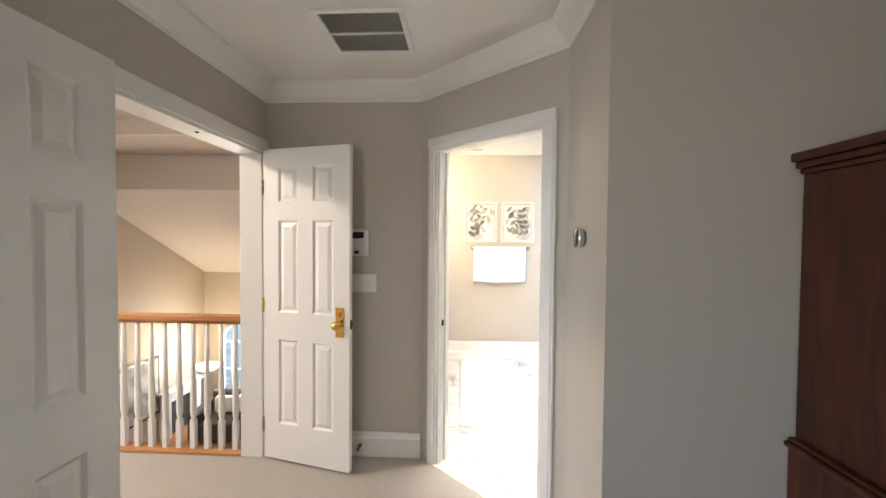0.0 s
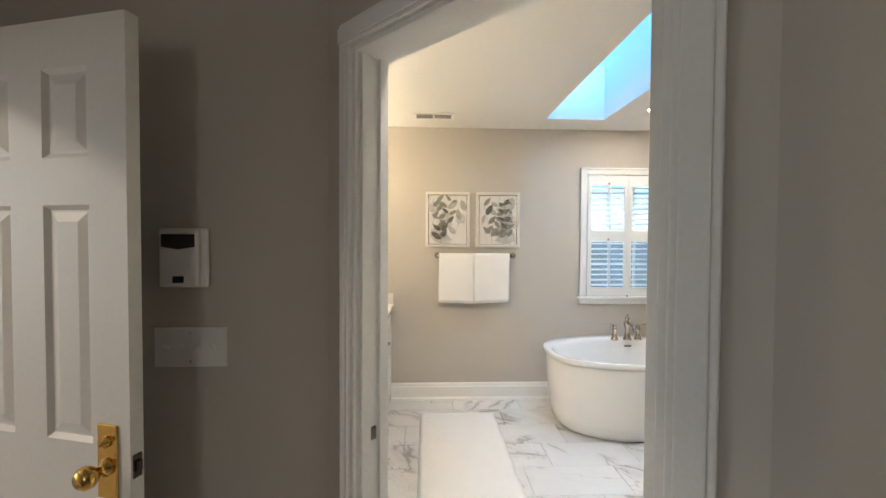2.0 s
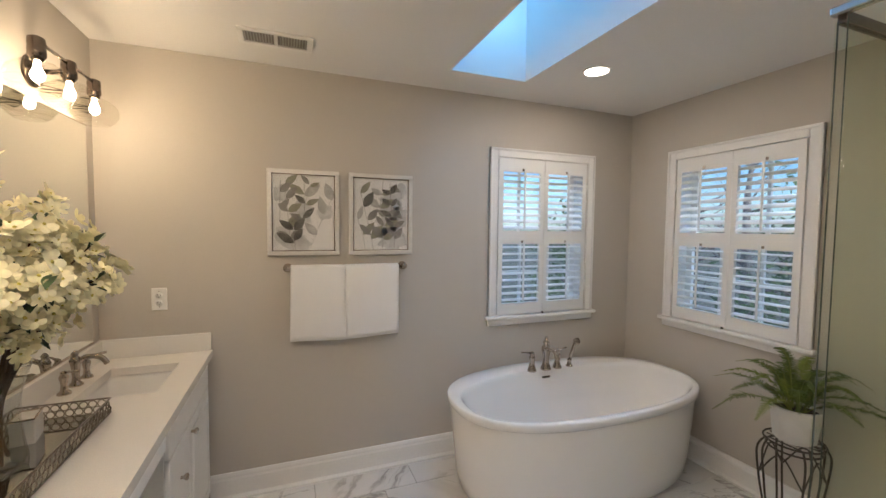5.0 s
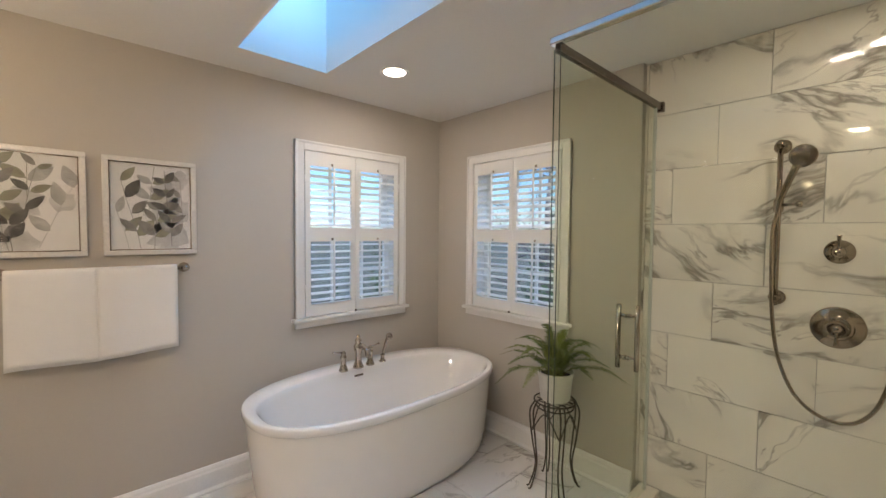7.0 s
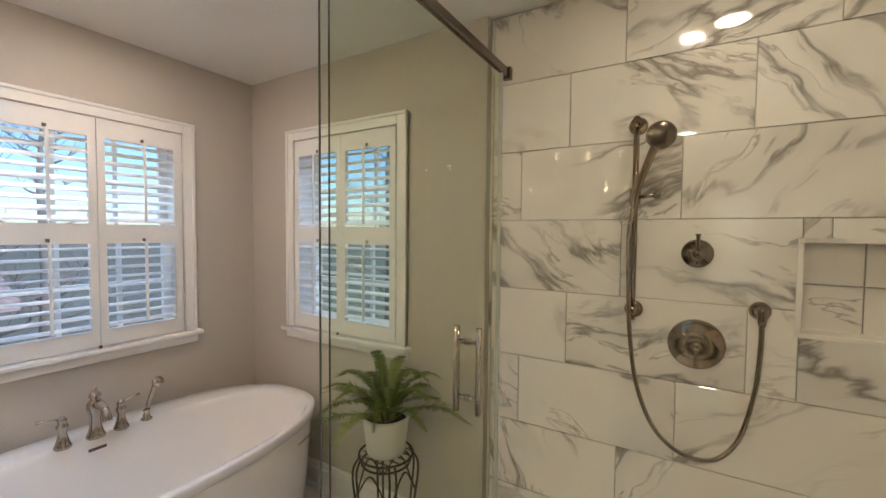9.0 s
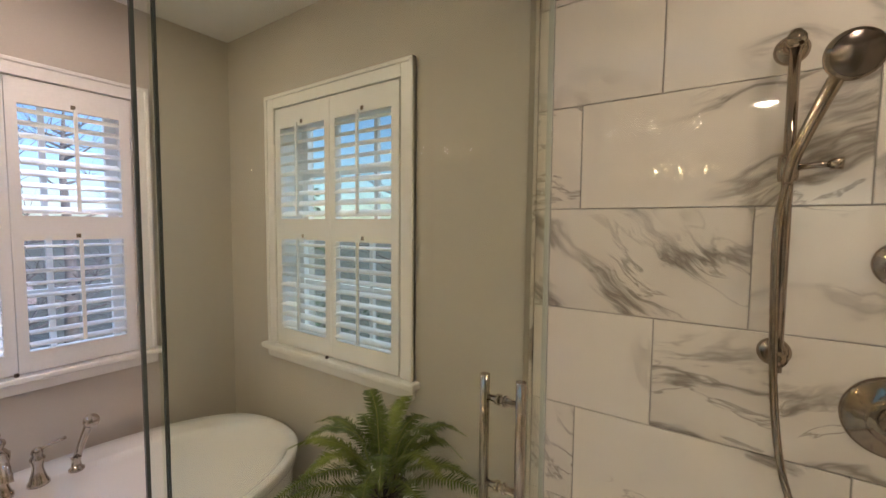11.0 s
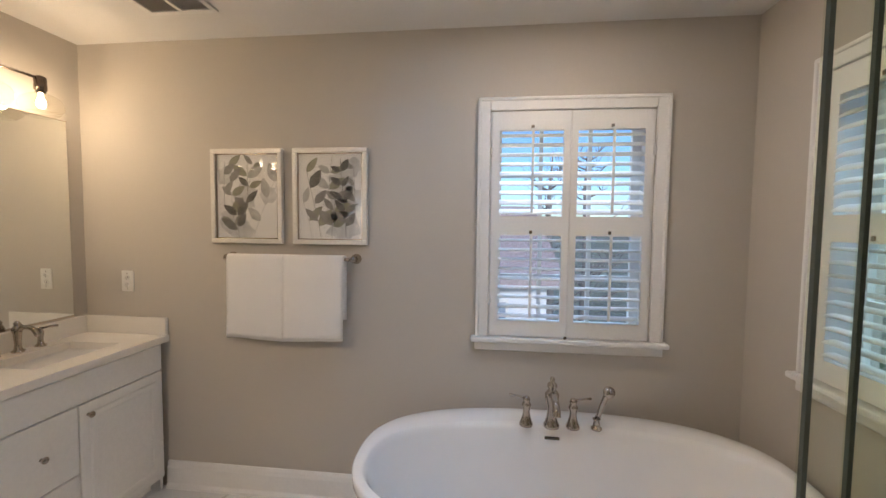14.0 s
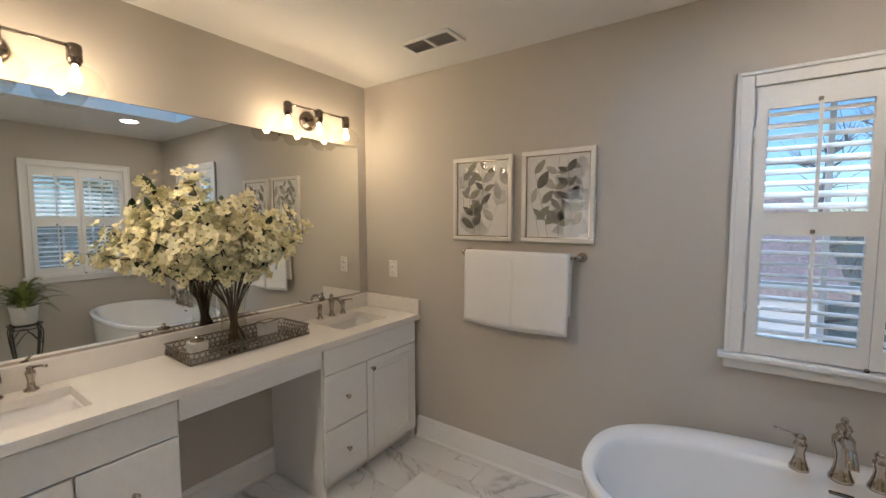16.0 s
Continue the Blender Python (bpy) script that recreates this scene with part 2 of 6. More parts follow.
SEAL = surface("clear_seal_strip", (0.55, 0.57, 0.54), 0.25, grain=20, vary=0.05, bump=0.0)
BULB = glow("lit_bulb", (1.0, 0.78, 0.50), 30.0)
LENS = glow("lit_downlight_lens", (1.0, 0.84, 0.66), 9.0)
SHADEGLOW = glow("lit_lamp_bowl", (1.0, 0.88, 0.62), 3.0)
LEAF = surface("fern_leaf", (0.085, 0.125, 0.016), 0.62, grain=40, vary=0.25, bump=0.1, broad=7)
LEAFTIP = surface("young_fern_leaf", (0.17, 0.215, 0.028), 0.62, grain=40, vary=0.25, bump=0.1, broad=7)
DARKLEAF = surface("dark_green_leaf", (0.05, 0.085, 0.03), 0.45, grain=40, vary=0.3, bump=0.1)
PETAL = surface("cream_petal", (0.91, 0.84, 0.55), 0.6, grain=40, vary=0.10, bump=0.05, broad=14)
PETALCORE = surface("yellow_flower_centre", (0.58, 0.50, 0.10), 0.7, grain=60, vary=0.2, bump=0.1)
RACHIS = surface("fern_midrib", (0.20, 0.22, 0.04), 0.55, grain=60, vary=0.2, bump=0.1)
STEM = surface("brown_twig", (0.10, 0.055, 0.025), 0.75, grain=70, vary=0.3, bump=0.3)
POT = surface("white_ceramic_pot", (0.70, 0.68, 0.64), 0.35, grain=12, vary=0.05, bump=0.05)
SOIL = surface("dark_soil", (0.035, 0.025, 0.018), 0.95, grain=90, vary=0.4, bump=0.8)
WAX = surface("frosted_soap_glass", (0.62, 0.60, 0.57), 0.35, grain=12, vary=0.05, bump=0.0)
SHAFT = surface("skylight_shaft_paint", (0.80, 0.80, 0.79), 0.8, grain=160, vary=0.01, bump=0.1, dist=0.0006)

# ---------------------------------------------------------------- mesh helpers


def box(bm, x0, x1, y0, y1, z0, z1):
    v = [bm.verts.new(p) for p in ((x0, y0, z0), (x1, y0, z0), (x1, y1, z0), (x0, y1, z0), (x0, y0, z1), (x1, y0, z1), (x1, y1, z1), (x0, y1, z1))]
    for q in ((3, 2, 1, 0), (4, 5, 6, 7), (0, 1, 5, 4), (1, 2, 6, 5), (2, 3, 7, 6), (3, 0, 4, 7)):
        bm.faces.new([v[i] for i in q])
    return v


def soft_box(bm, x0, x1, y0, y1, z0, z1, r=0.004, seg=2):
    own = bmesh.new()
    box(own, x0, x1, y0, y1, z0, z1)
    bmesh.ops.bevel(own, geom=own.edges[:], offset=r, segments=seg, affect="EDGES", profile=0.5)
    merge(bm, own)


def merge(bm, own, m=None):
    if m is not None:
        own.transform(m)
    index = {v: bm.verts.new(v.co) for v in own.verts}
    for f in own.faces:
        g = bm.faces.new([index[v] for v in f.verts])
        g.smooth = f.smooth
    own.free()


def lathe(bm, profile, m=None, seg=20):
    """Turns (radius, height) pairs round z."""
    own = bmesh.new()
    rings = []
    for r, z in profile:
        r = max(r, 1e-4)
        rings.append([own.verts.new((r * math.cos(2 * math.pi * i / seg), r * math.sin(2 * math.pi * i / seg), z)) for i in range(seg)])
    for a, b in zip(rings, rings[1:]):
        for i in range(seg):
            own.faces.new((a[i], a[(i + 1) % seg], b[(i + 1) % seg], b[i])).smooth = True
    if profile[0][0] > 1e-3:
        own.faces.new(list(reversed(rings[0])))
    if profile[-1][0] > 1e-3:
        own.faces.new(rings[-1])
    merge(bm, own, m)


def tube(bm, points, radius, seg=10, closed=False):
    """A round rod along a line of points; radius may be a list."""
    pts = [Vector(p) for p in points]
    n = len(pts)
    rings, up = [], None
    for i, p in enumerate(pts):
        if closed:
            way = (pts[(i + 1) % n] - pts[i - 1]).normalized()
        else:
            way = (pts[min(i + 1, n - 1)] - pts[max(i - 1, 0)]).normalized()
        if up is None:
            up = Vector((0, 0, 1)) if abs(way.z) < 0.9 else Vector((1, 0, 0))
        side = way.cross(up).normalized()
        up = side.cross(way).normalized()
        r = radius[i] if isinstance(radius, (list, tuple)) else radius
        rings.append([bm.verts.new(p + r * (math.cos(2 * math.pi * k / seg) * side + math.sin(2 * math.pi * k / seg) * up)) for k in range(seg)])
    for i in range(n if closed else n - 1):
        a, b = rings[i], rings[(i + 1) % n]
        for k in range(seg):
            bm.faces.new((a[k], a[(k + 1) % seg], b[(k + 1) % seg], b[k])).smooth = True
    if not closed:
        bm.faces.new(list(reversed(rings[0])))
        bm.faces.new(rings[-1])


def curve_points(points, steps=8):
    """A smooth line (Catmull-Rom) through the points."""
    p = [Vector(q) for q in points]
    p = [2 * p[0] - p[1], *p, 2 * p[-1] - p[-2]]
    out = []
    for i in range(1, len(p) - 2):
        for k in range(steps):
            t = k / steps
            out.append(0.5 * (2 * p[i] + (p[i + 1] - p[i - 1]) * t + (2 * p[i - 1] - 5 * p[i] + 4 * p[i + 1] - p[i + 2]) * t * t + (3 * p[i] - p[i - 1] - 3 * p[i + 1] + p[i + 2]) * t ** 3))
    out.append(p[-2])
    return out


def mesh_of(name, bm, material, recalc=True):
    if recalc:
        bmesh.ops.recalc_face_normals(bm, faces=bm.faces[:])
    me = bpy.data.meshes.new(name)
    bm.to_mesh(me)
    bm.free()
    me.materials.append(material)
    return me


def part(name, bm, material, parent=None, label=""):
    ob = new(name, mesh_of(name, bm, material))
    ob.parent = parent
    return tagged(ob, label)


def structure(name, bm, material, label):
    return tagged(part(name, bm, material), label, name.rstrip("_0123456789").replace("_", " "), kind="structure")


def thing(name, label, category, m=None, group=""):
    ob = new(name)
    ob.empty_display_size = 0.05
    ob.matrix_basis = m if m is not None else Matrix.Identity(4)
    return tagged(ob, label, category, group)


def wall_panel(bm, along, at, thick, u0, u1, z0, z1, holes=()):
    """A wall along 'x' or 'y' from at to at + thick, with rectangular openings (u0, u1, z0, z1)."""
    us = sorted({u0, u1, *[h[0] for h in holes], *[h[1] for h in holes]})
    lo, hi = min(at, at + thick), max(at, at + thick)
    for a, b in zip(us, us[1:]):
        cuts = sorted((h[2], h[3]) for h in holes if h[0] <= a and h[1] >= b)
        z = z0
        for c0, c1 in [*cuts, (z1, z1)]:
            if c0 > z + 1e-6:
                if along == "x":
                    box(bm, a, b, lo, hi, z, c0)
                else:
                    box(bm, lo, hi, a, b, z, c0)
            z = max(z, c1)


def profile_run(bm, outline, p, q, flip=1):
    """Extrudes an outline of (out from wall, up) from p to q; out is to the left of the way, or right with flip -1."""
    p, q = Vector(p), Vector(q)
    way = (q - p).normalized()
    out = Vector((-way.y, way.x, 0)) * flip
    ends = [[bm.verts.new(e + out * a + Vector((0, 0, b))) for a, b in outline] for e in (p, q)]
    n = len(outline)
    for i in range(n):
        bm.faces.new((ends[0][i], ends[0][(i + 1) % n], ends[1][(i + 1) % n], ends[1][i]))
    bm.faces.new(ends[0])
    bm.faces.new(list(reversed(ends[1])))


# ---------------------------------------------------------------- plan (metres)
FAR, EAST, WEST, CEIL = 5.147, 2.84, -0.77, 2.56      # bathroom
TILE_X = 2.885                                         # tiled shower wall
A_Y, LEFT, BED_CEIL = 2.63, -1.31, 2.52                # bedroom
CORNER = (0.53, 1.36)                                  # convex corner of the bedroom wall
D0, D1 = Vector((-0.245, 2.63, 0)), Vector((0.53, 1.89, 0))   # slanting wall with the bathroom door
GLASS_X, DOOR_Y, SHOWER_END = 1.786, 3.315, 1.55
W1 = (1.582, 2.388, 0.978, 2.137)                        # window openings: from, to, sill, head
W2 = (3.902, 4.714, 0.978, 2.137)
SKY = (1.08, 1.59, 2.90, 4.81)

BASE = [(0, 0), (0.030, 0), (0.030, 0.014), (0.019, 0.026), (0.017, 0.030), (0.017, 0.120), (0.012, 0.131), (0.011, 0.144), (0.006, 0.157), (0, 0.160)]
CROWN = [(0, 0), (0.010, 0), (0.012, 0.018), (0.030, 0.030), (0.070, 0.078), (0.088, 0.100), (0.092, 0.12), (0, 0.12)]

# bathroom shell
bm = bmesh.new()
wall_panel(bm, "x", FAR, 0.16, WEST - 0.15, EAST + 0.22, 0, CEIL + 0.1, [(W1[0], W1[1], W1[2], W1[3])])
structure("wall_north", bm, WALL, "greige painted bathroom wall behind the tub and towels")
bm = bmesh.new()
wall_panel(bm, "y", EAST, 0.22, 3.399, FAR, 0, CEIL + 0.1, [(W2[0], W2[1], W2[2], W2[3])])
structure("wall_east", bm, WALL, "greige painted bathroom wall with a shuttered window")
bm = bmesh.new()
wall_panel(bm, "y", TILE_X + 0.006, 0.13, SHOWER_END - 0.06, 3.386, 0, CEIL + 0.1, [(1.873, 2.275, 1.250, 1.557)])
box(bm, TILE_X + 0.136, TILE_X + 0.15, 1.8, 2.3, 1.2, 1.7)
structure("wall_shower_backing", bm, GROUT, "grey grouted backing of the tiled shower wall")
bm = bmesh.new()
wall_panel(bm, "y", WEST, -0.14, A_Y + 0.11, FAR, 0, CEIL + 0.1)
structure("wall_west", bm, WALL, "greige painted wall behind the vanity mirror")
bm = bmesh.new()
wall_panel(bm, "x", 1.36, 0.12, CORNER[0] + 0.11, 3.9, 0, 2.72)
structure("wall_alcove", bm, WALL, "greige painted bedroom wall beside the wardrobe")
bm = bmesh.new()
wall_panel(bm, "x", A_Y, 0.11, LEFT - 0.14, D0.x, 0, 2.72)
structure("wall_entry", bm, WALL, "greige painted bedroom wall with switches")
bm = bmesh.new()
wall_panel(bm, "y", CORNER[0], 0.11, 1.36, D1.y, 0, 2.72)
structure("wall_thermostat", bm, WALL, "short greige painted wall with a thermostat")
# slanting wall, in its own axes: u along the wall, w away from the bedroom
SLANT = (D1 - D0).length
ang = math.degrees(math.atan2(D1.y - D0.y, D1.x - D0.x))
TO_SLANT = pose(D0.x, D0.y, 0, 0, 0, ang)
S0, S1, SH = 0.129, 0.944, 2.066
bm = bmesh.new()
wall_panel(bm, "x", 0.0, 0.11, 0, SLANT, 0, 2.72, [(S0, S1, 0, SH)])
bmesh.ops.transform(bm, matrix=TO_SLANT, verts=bm.verts[:])
structure("wall_slanting", bm, WALL, "greige painted slanting wall round the bathroom doorway")
# wedge posts that close the corners of the slanting wall
bm = bmesh.new()
for tri in (((D0.x, A_Y), (D0.x, A_Y + 0.11), (D0.x + 0.076, A_Y + 0.08)), ((D1.x, D1.y), (D1.x + 0.11, D1.y), (D1.x + 0.076, D1.y + 0.08))):
    low = [bm.verts.new((*p, 0)) for p in tri]
    top = [bm.verts.new((*p, 2.72)) for p in tri]
    bm.faces.new(low), bm.faces.new(top)
    for i in range(3):
        bm.faces.new((low[i], low[(i + 1) % 3], top[(i + 1) % 3], top[i]))
structure("wall_corner_posts", bm, WALL, "greige painted corner fillets of the entry")

# bedroom shell behind the camera, with an unseen window opening added for light
bm = bmesh.new()
wall_panel(bm, "y", LEFT, -0.14, -4.0, A_Y, 0, 2.72, [(1.25, 2.565, 0, 2.055), (-3.3, -1.3, 0.7, 2.2)])
structure("wall_bedroom_west", bm, WALL, "greige painted bedroom wall round the hall doorway and an added unseen window")
bm = bmesh.new()
wall_panel(bm, "x", -4.0, -0.14, LEFT - 0.14, 4.04, 0, 2.72)
structure("wall_bedroom_south", bm, WALL, "plain greige painted bedroom wall")
bm = bmesh.new()
wall_panel(bm, "y", 3.9, 0.14, -4.0, 1.48, 0, 2.72)
structure("wall_bedroom_east", bm, WALL, "plain greige painted bedroom wall")

# floors
bm = bmesh.new()
ring = [(LEFT - 0.14, -4.0), (3.9, -4.0), (3.9, 1.40), (0.57, 1.40), (0.57, 1.91), (-0.20, 2.66), (LEFT - 0.14, 2.66)]
low = [bm.verts.new((*p, -0.25)) for p in ring]
top = [bm.verts.new((*p, 0.004)) for p in ring]
bm.faces.new(top), bm.faces.new(list(reversed(low)))
for i in range(len(ring)):
    bm.faces.new((low[i], low[(i + 1) % len(ring)], top[(i + 1) % len(ring)], top[i]))
structure("floor_carpet", bm, CARPET, "beige cut-pile carpet of bedroom and landing")
bm = bmesh.new()
box(bm, WEST - 0.1, TILE_X + 0.1, 1.41, FAR + 0.1, -0.25, -0.008)
floor_bath = structure("floor_bathroom", bm, GROUT, "marble-look porcelain tiles with thin grey joints")
bm = bmesh.new()
box(bm, -6.1, LEFT - 0.14, 0.2, 2.66, -0.25, 0.003)
structure("floor_landing", bm, CARPET, "beige cut-pile carpet of the upstairs landing")

# ceilings
bm = bmesh.new()
e = 0.012
for x0, x1, y0, y1 in ((WEST, SKY[0] - e, 1.4, FAR), (SKY[1] + e, EAST + 0.2, 1.4, FAR), (SKY[0] - e, SKY[1] + e, 1.4, SKY[2] - e), (SKY[0] - e, SKY[1] + e, SKY[3] + e, FAR)):
    box(bm, x0, x1, y0, y1, CEIL, CEIL + 0.12)
structure("ceiling_bathroom", bm, CEILING, "white painted bathroom ceiling with a skylight opening")
bm = bmesh.new()
box(bm, LEFT, 3.9, -4.0, 1.36, BED_CEIL, BED_CEIL + 0.12)
ring = [(LEFT, 1.36), (0.53, 1.36), (0.53, 1.89), (-0.245, 2.63), (LEFT, 2.63)]
low = [bm.verts.new((*p, BED_CEIL)) for p in ring]
top = [bm.verts.new((*p, BED_CEIL + 0.12)) for p in ring]
bm.faces.new(low), bm.faces.new(top)
for i in range(5):
    bm.faces.new((low[i], low[(i + 1) % 5], top[(i + 1) % 5], top[i]))
structure("ceiling_bedroom", bm, CEILING, "white painted bedroom ceiling")
bm = bmesh.new()
x0, x1, y0, y1 = SKY
for a in ((x0 - 0.012, x0, y0 - 0.012, y1 + 0.012), (x1, x1 + 0.012, y0 - 0.012, y1 + 0.012), (x0, x1, y0 - 0.012, y0), (x0, x1, y1, y1 + 0.012)):
    box(bm, *a, CEIL - 0.001, 3.55)
structure("skylight_shaft", bm, SHAFT, "white painted shaft of the ceiling skylight")
pane = tagged(new("skylight"), "fixed glass skylight above its shaft", "skylight", kind="structure")
bm = bmesh.new()
for a in ((x0 - 0.06, x0 + 0.02, y0 - 0.06, y1 + 0.06), (x1 - 0.02, x1 + 0.06, y0 - 0.06, y1 + 0.06), (x0 + 0.02, x1 - 0.02, y0 - 0.06, y0 + 0.02), (x0 + 0.02, x1 - 0.02, y1 - 0.02, y1 + 0.06)):
    box(bm, *a, 3.55, 3.60)
part("frame", bm, TRIM, pane)
bm = bmesh.new()
box(bm, x0 + 0.02, x1 - 0.02, y0 + 0.02, y1 - 0.02, 3.57, 3.58)
part("pane", bm, SKYGLASS, pane, "blue tinted skylight glass")

# baseboards and crown
bm = bmesh.new()
profile_run(bm, BASE, (EAST, FAR, 0), (-0.27, FAR, 0))
profile_run(bm, BASE, (EAST, 3.405, 0), (EAST, FAR, 0))
profile_run(bm, BASE, (WEST, 4.33, 0), (WEST, 3.60, 0))
structure("baseboard_bathroom", bm, TRIM, "white moulded baseboard with shoe moulding")
bm = bmesh.new()
profile_run(bm, BASE, (D0.x - 0.0, A_Y, 0.004), (LEFT, A_Y, 0.004))
profile_run(bm, BASE, (*CORNER, 0.004), (D1.x, D1.y - 0.02, 0.004))
profile_run(bm, BASE, (3.9, 1.36, 0.004), (CORNER[0], 1.36, 0.004))
profile_run(bm, BASE, (LEFT, 1.30, 0.004), (LEFT, -4.0, 0.004))
structure("baseboard_bedroom", bm, TRIM, "white moulded baseboard above the carpet")
bm = bmesh.new()
zc = BED_CEIL - 0.12
profile_run(bm, CROWN, (LEFT, A_Y, zc), (LEFT, -4.0, zc))
profile_run(bm, CROWN, (D0.x, A_Y, zc), (LEFT, A_Y, zc))
profile_run(bm, CROWN, (D1.x, D1.y, zc), (D0.x, D0.y, zc))
profile_run(bm, CROWN, (*CORNER, zc), (D1.x, D1.y, zc))
profile_run(bm, CROWN, (3.9, 1.36, zc), (CORNER[0], 1.36, zc))
structure("crown_moulding", bm, TRIM, "white crown moulding under the bedroom ceiling")

# bathroom door casing, jambs and stop, on the slanting wall
door = tagged(new("door_1"), "white painted casing of the open bathroom pocket doorway", "doorway", kind="structure")
door.matrix_basis = TO_SLANT


def casing_piece(name, u0, u1, z0, z1, parent, y=-0.018, depth=0.018):
    own = bmesh.new()
    soft_box(own, u0, u1, y, y + depth, z0, z1, 0.004)
    if u1 - u0 < z1 - z0:
        soft_box(own, u0 + 0.012, u1 - 0.012, y - 0.005, y + 0.002, z0, z1 - 0.0, 0.004)
    else:
        soft_box(own, u0, u1, y - 0.005, y + 0.002, z0 + 0.012, z1 - 0.012, 0.004)
    return part(name, own, TRIM, parent)


casing_piece("casing", S0 - 0.046, S0, 0.004, SH, door)
casing_piece("casing", S1, S1 + 0.068, 0.004, SH, door)
casing_piece("casing", S0 - 0.046, S1 + 0.068, SH, SH + 0.070, door)
for u0, u1, z0, z1 in ((S0 - 0.001, S0 + 0.016, 0, SH), (S1 - 0.016, S1 + 0.001, 0, SH), (S0 + 0.016, S1 - 0.016, SH - 0.016, SH + 0.001)):
    bm = bmesh.new()
    soft_box(bm, u0, u1, -0.004, 0.114, z0, z1, 0.002)
    if z1 - z0 > 1:
        side = 1 if u0 < 0.5 else -1
        a, b = (u1, u1 + 0.012) if side > 0 else (u0 - 0.012, u0)
        box(bm, a, b, 0.012, 0.042, z0, z1 - 0.016)
        box(bm, a if side > 0 else u0 - 0.036, b, 0.078, 0.108, z0, z1 - 0.016)
    part("jamb", bm, TRIM, door)
bm = bmesh.new()
soft_box(bm, S0 + 0.016, S0 + 0.019, 0.050, 0.070, 0.915, 0.955, 0.002)
part("strike_plate", bm, BRONZE, door, "small dark metal strike plate")
bm = bmesh.new()
soft_box(bm, S1 - 0.019, S1 - 0.016, 0.050, 0.070, 0.915, 0.955, 0.002)
part("strike_plate", bm, BRONZE, door, "small dark metal strike plate")
bm = bmesh.new()
soft_box(bm, S0 + 0.01, S1 - 0.01, -0.02, 0.12, -0.006, 0.010, 0.004)
part("threshold", bm, WALLTILE, door, "pale marble threshold strip")


def panel_door(name, width, height, label, m, knob_side, group=""):
    """A six-panel leaf: x from 0 (hinge) to width, its face towards -y."""
    leaf = thing(name, label, "door", m, group)
    own = bmesh.new()
    t = 0.035
    st, mid = 0.11 * width / 0.61, 0.105 * width / 0.61
    pw = (width - 2 * st - mid) / 2
    xs = [(st, st + pw), (st + pw + mid, width - st)]
    zs = [(0.24, 0.80), (0.98, 1.58), (1.70, height - 0.12)]
    for a, b in ((0, st), (st + pw, st + pw + mid), (width - st, width)):
        box(own, a, b, 0, t, 0, height)
    for a, b in ((0, 0.24), (0.80, 0.98), (1.58, 1.70), (height - 0.12, height)):
        for u0, u1 in xs:
            box(own, u0, u1, 0, t, a, b)
    part("stile_frame", own, DOORPAINT, leaf)
    for u0, u1 in xs:
        for z0, z1 in zs:
            own = bmesh.new()
            levels = ((0.0, 0.0), (0.012, 0.010), (0.018, 0.010), (0.042, 0.003))
            for sgn in (0, 1):
                rings = []
                for inset, deep in levels:
                    y = deep if sgn == 0 else t - deep
                    rings.append([own.verts.new(p) for p in ((u0 + inset, y, z0 + inset), (u1 - inset, y, z0 + inset), (u1 - inset, y, z1 - inset), (u0 + inset, y, z1 - inset))])
                for a, b in zip(rings, rings[1:]):
                    for i in range(4):
                        own.faces.new((a[i], a[(i + 1) % 4], b[(i + 1) % 4], b[i]))
                own.faces.new(rings[-1])
            part("panel", own, DOORPAINT, leaf)
    if knob_side:
        own = bmesh.new()
        kx = width - 0.065
        soft_box(own, kx - 0.03, kx + 0.03, -0.006, 0.0, 0.85, 1.035, 0.002)
        plate = part("knob_plate", own, BRASS, leaf, "polished brass back plate")
        own = bmesh.new()
        lathe(own, [(0.022, 0), (0.022, 0.006), (0.012, 0.010), (0.011, 0.026), (0.020, 0.032), (0.028, 0.044), (0.027, 0.056), (0.018, 0.066), (0.0, 0.068)], pose(kx, -0.006, 0.93, 90, 0, 0))
        part("knob", own, BRASS, plate, "polished brass door knob")
        own = bmesh.new()
        lathe(own, [(0.014, 0), (0.014, 0.006), (0.006, 0.007), (0.006, 0.018), (0.0, 0.019)], pose(kx, -0.006, 0.993, 90, 0, 0))
        part("thumb_turn", own, BRASS, plate, "small brass thumb turn")
        own = bmesh.new()
        soft_box(own, width - 0.001, width + 0.002, 0.006, 0.029, 0.90, 0.96, 0.001)
        box(own, width, width + 0.010, 0.011, 0.024, 0.917, 0.943)
        part("latch", own, BRONZE, leaf, "dark metal latch plate")
    for z in (0.22, 1.02, 1.80):
        own = bmesh.new()
        box(own, -0.004, 0.0, 0.002, 0.03, z - 0.045, z + 0.045)
        tube(own, [(-0.006, -0.004, z - 0.05), (-0.006, -0.004, z + 0.05)], 0.006, 8)
        part("hinge", own, BRASS if abs(z - 1.02) < 0.1 else NICKEL, leaf, "worn metal hinge")
    return leaf


h, f = Vector((-1.285, 2.535)), Vector((-0.665, 2.374))
w = (f - h).length
panel_door("door_leaf", w, 2.045, "white six-panel door standing open with a brass knob", pose(h.x, h.y, 0.02, 0, 0, math.degrees(math.atan2(f.y - h.y, f.x - h.x))), True)
panel_door("door_leaf", 0.66, 2.055, "white six-panel door folded back along the wall", pose(-1.135, 1.235, 0.02, 0, 0, -90) @ pose(0, -0.035, 0), False)

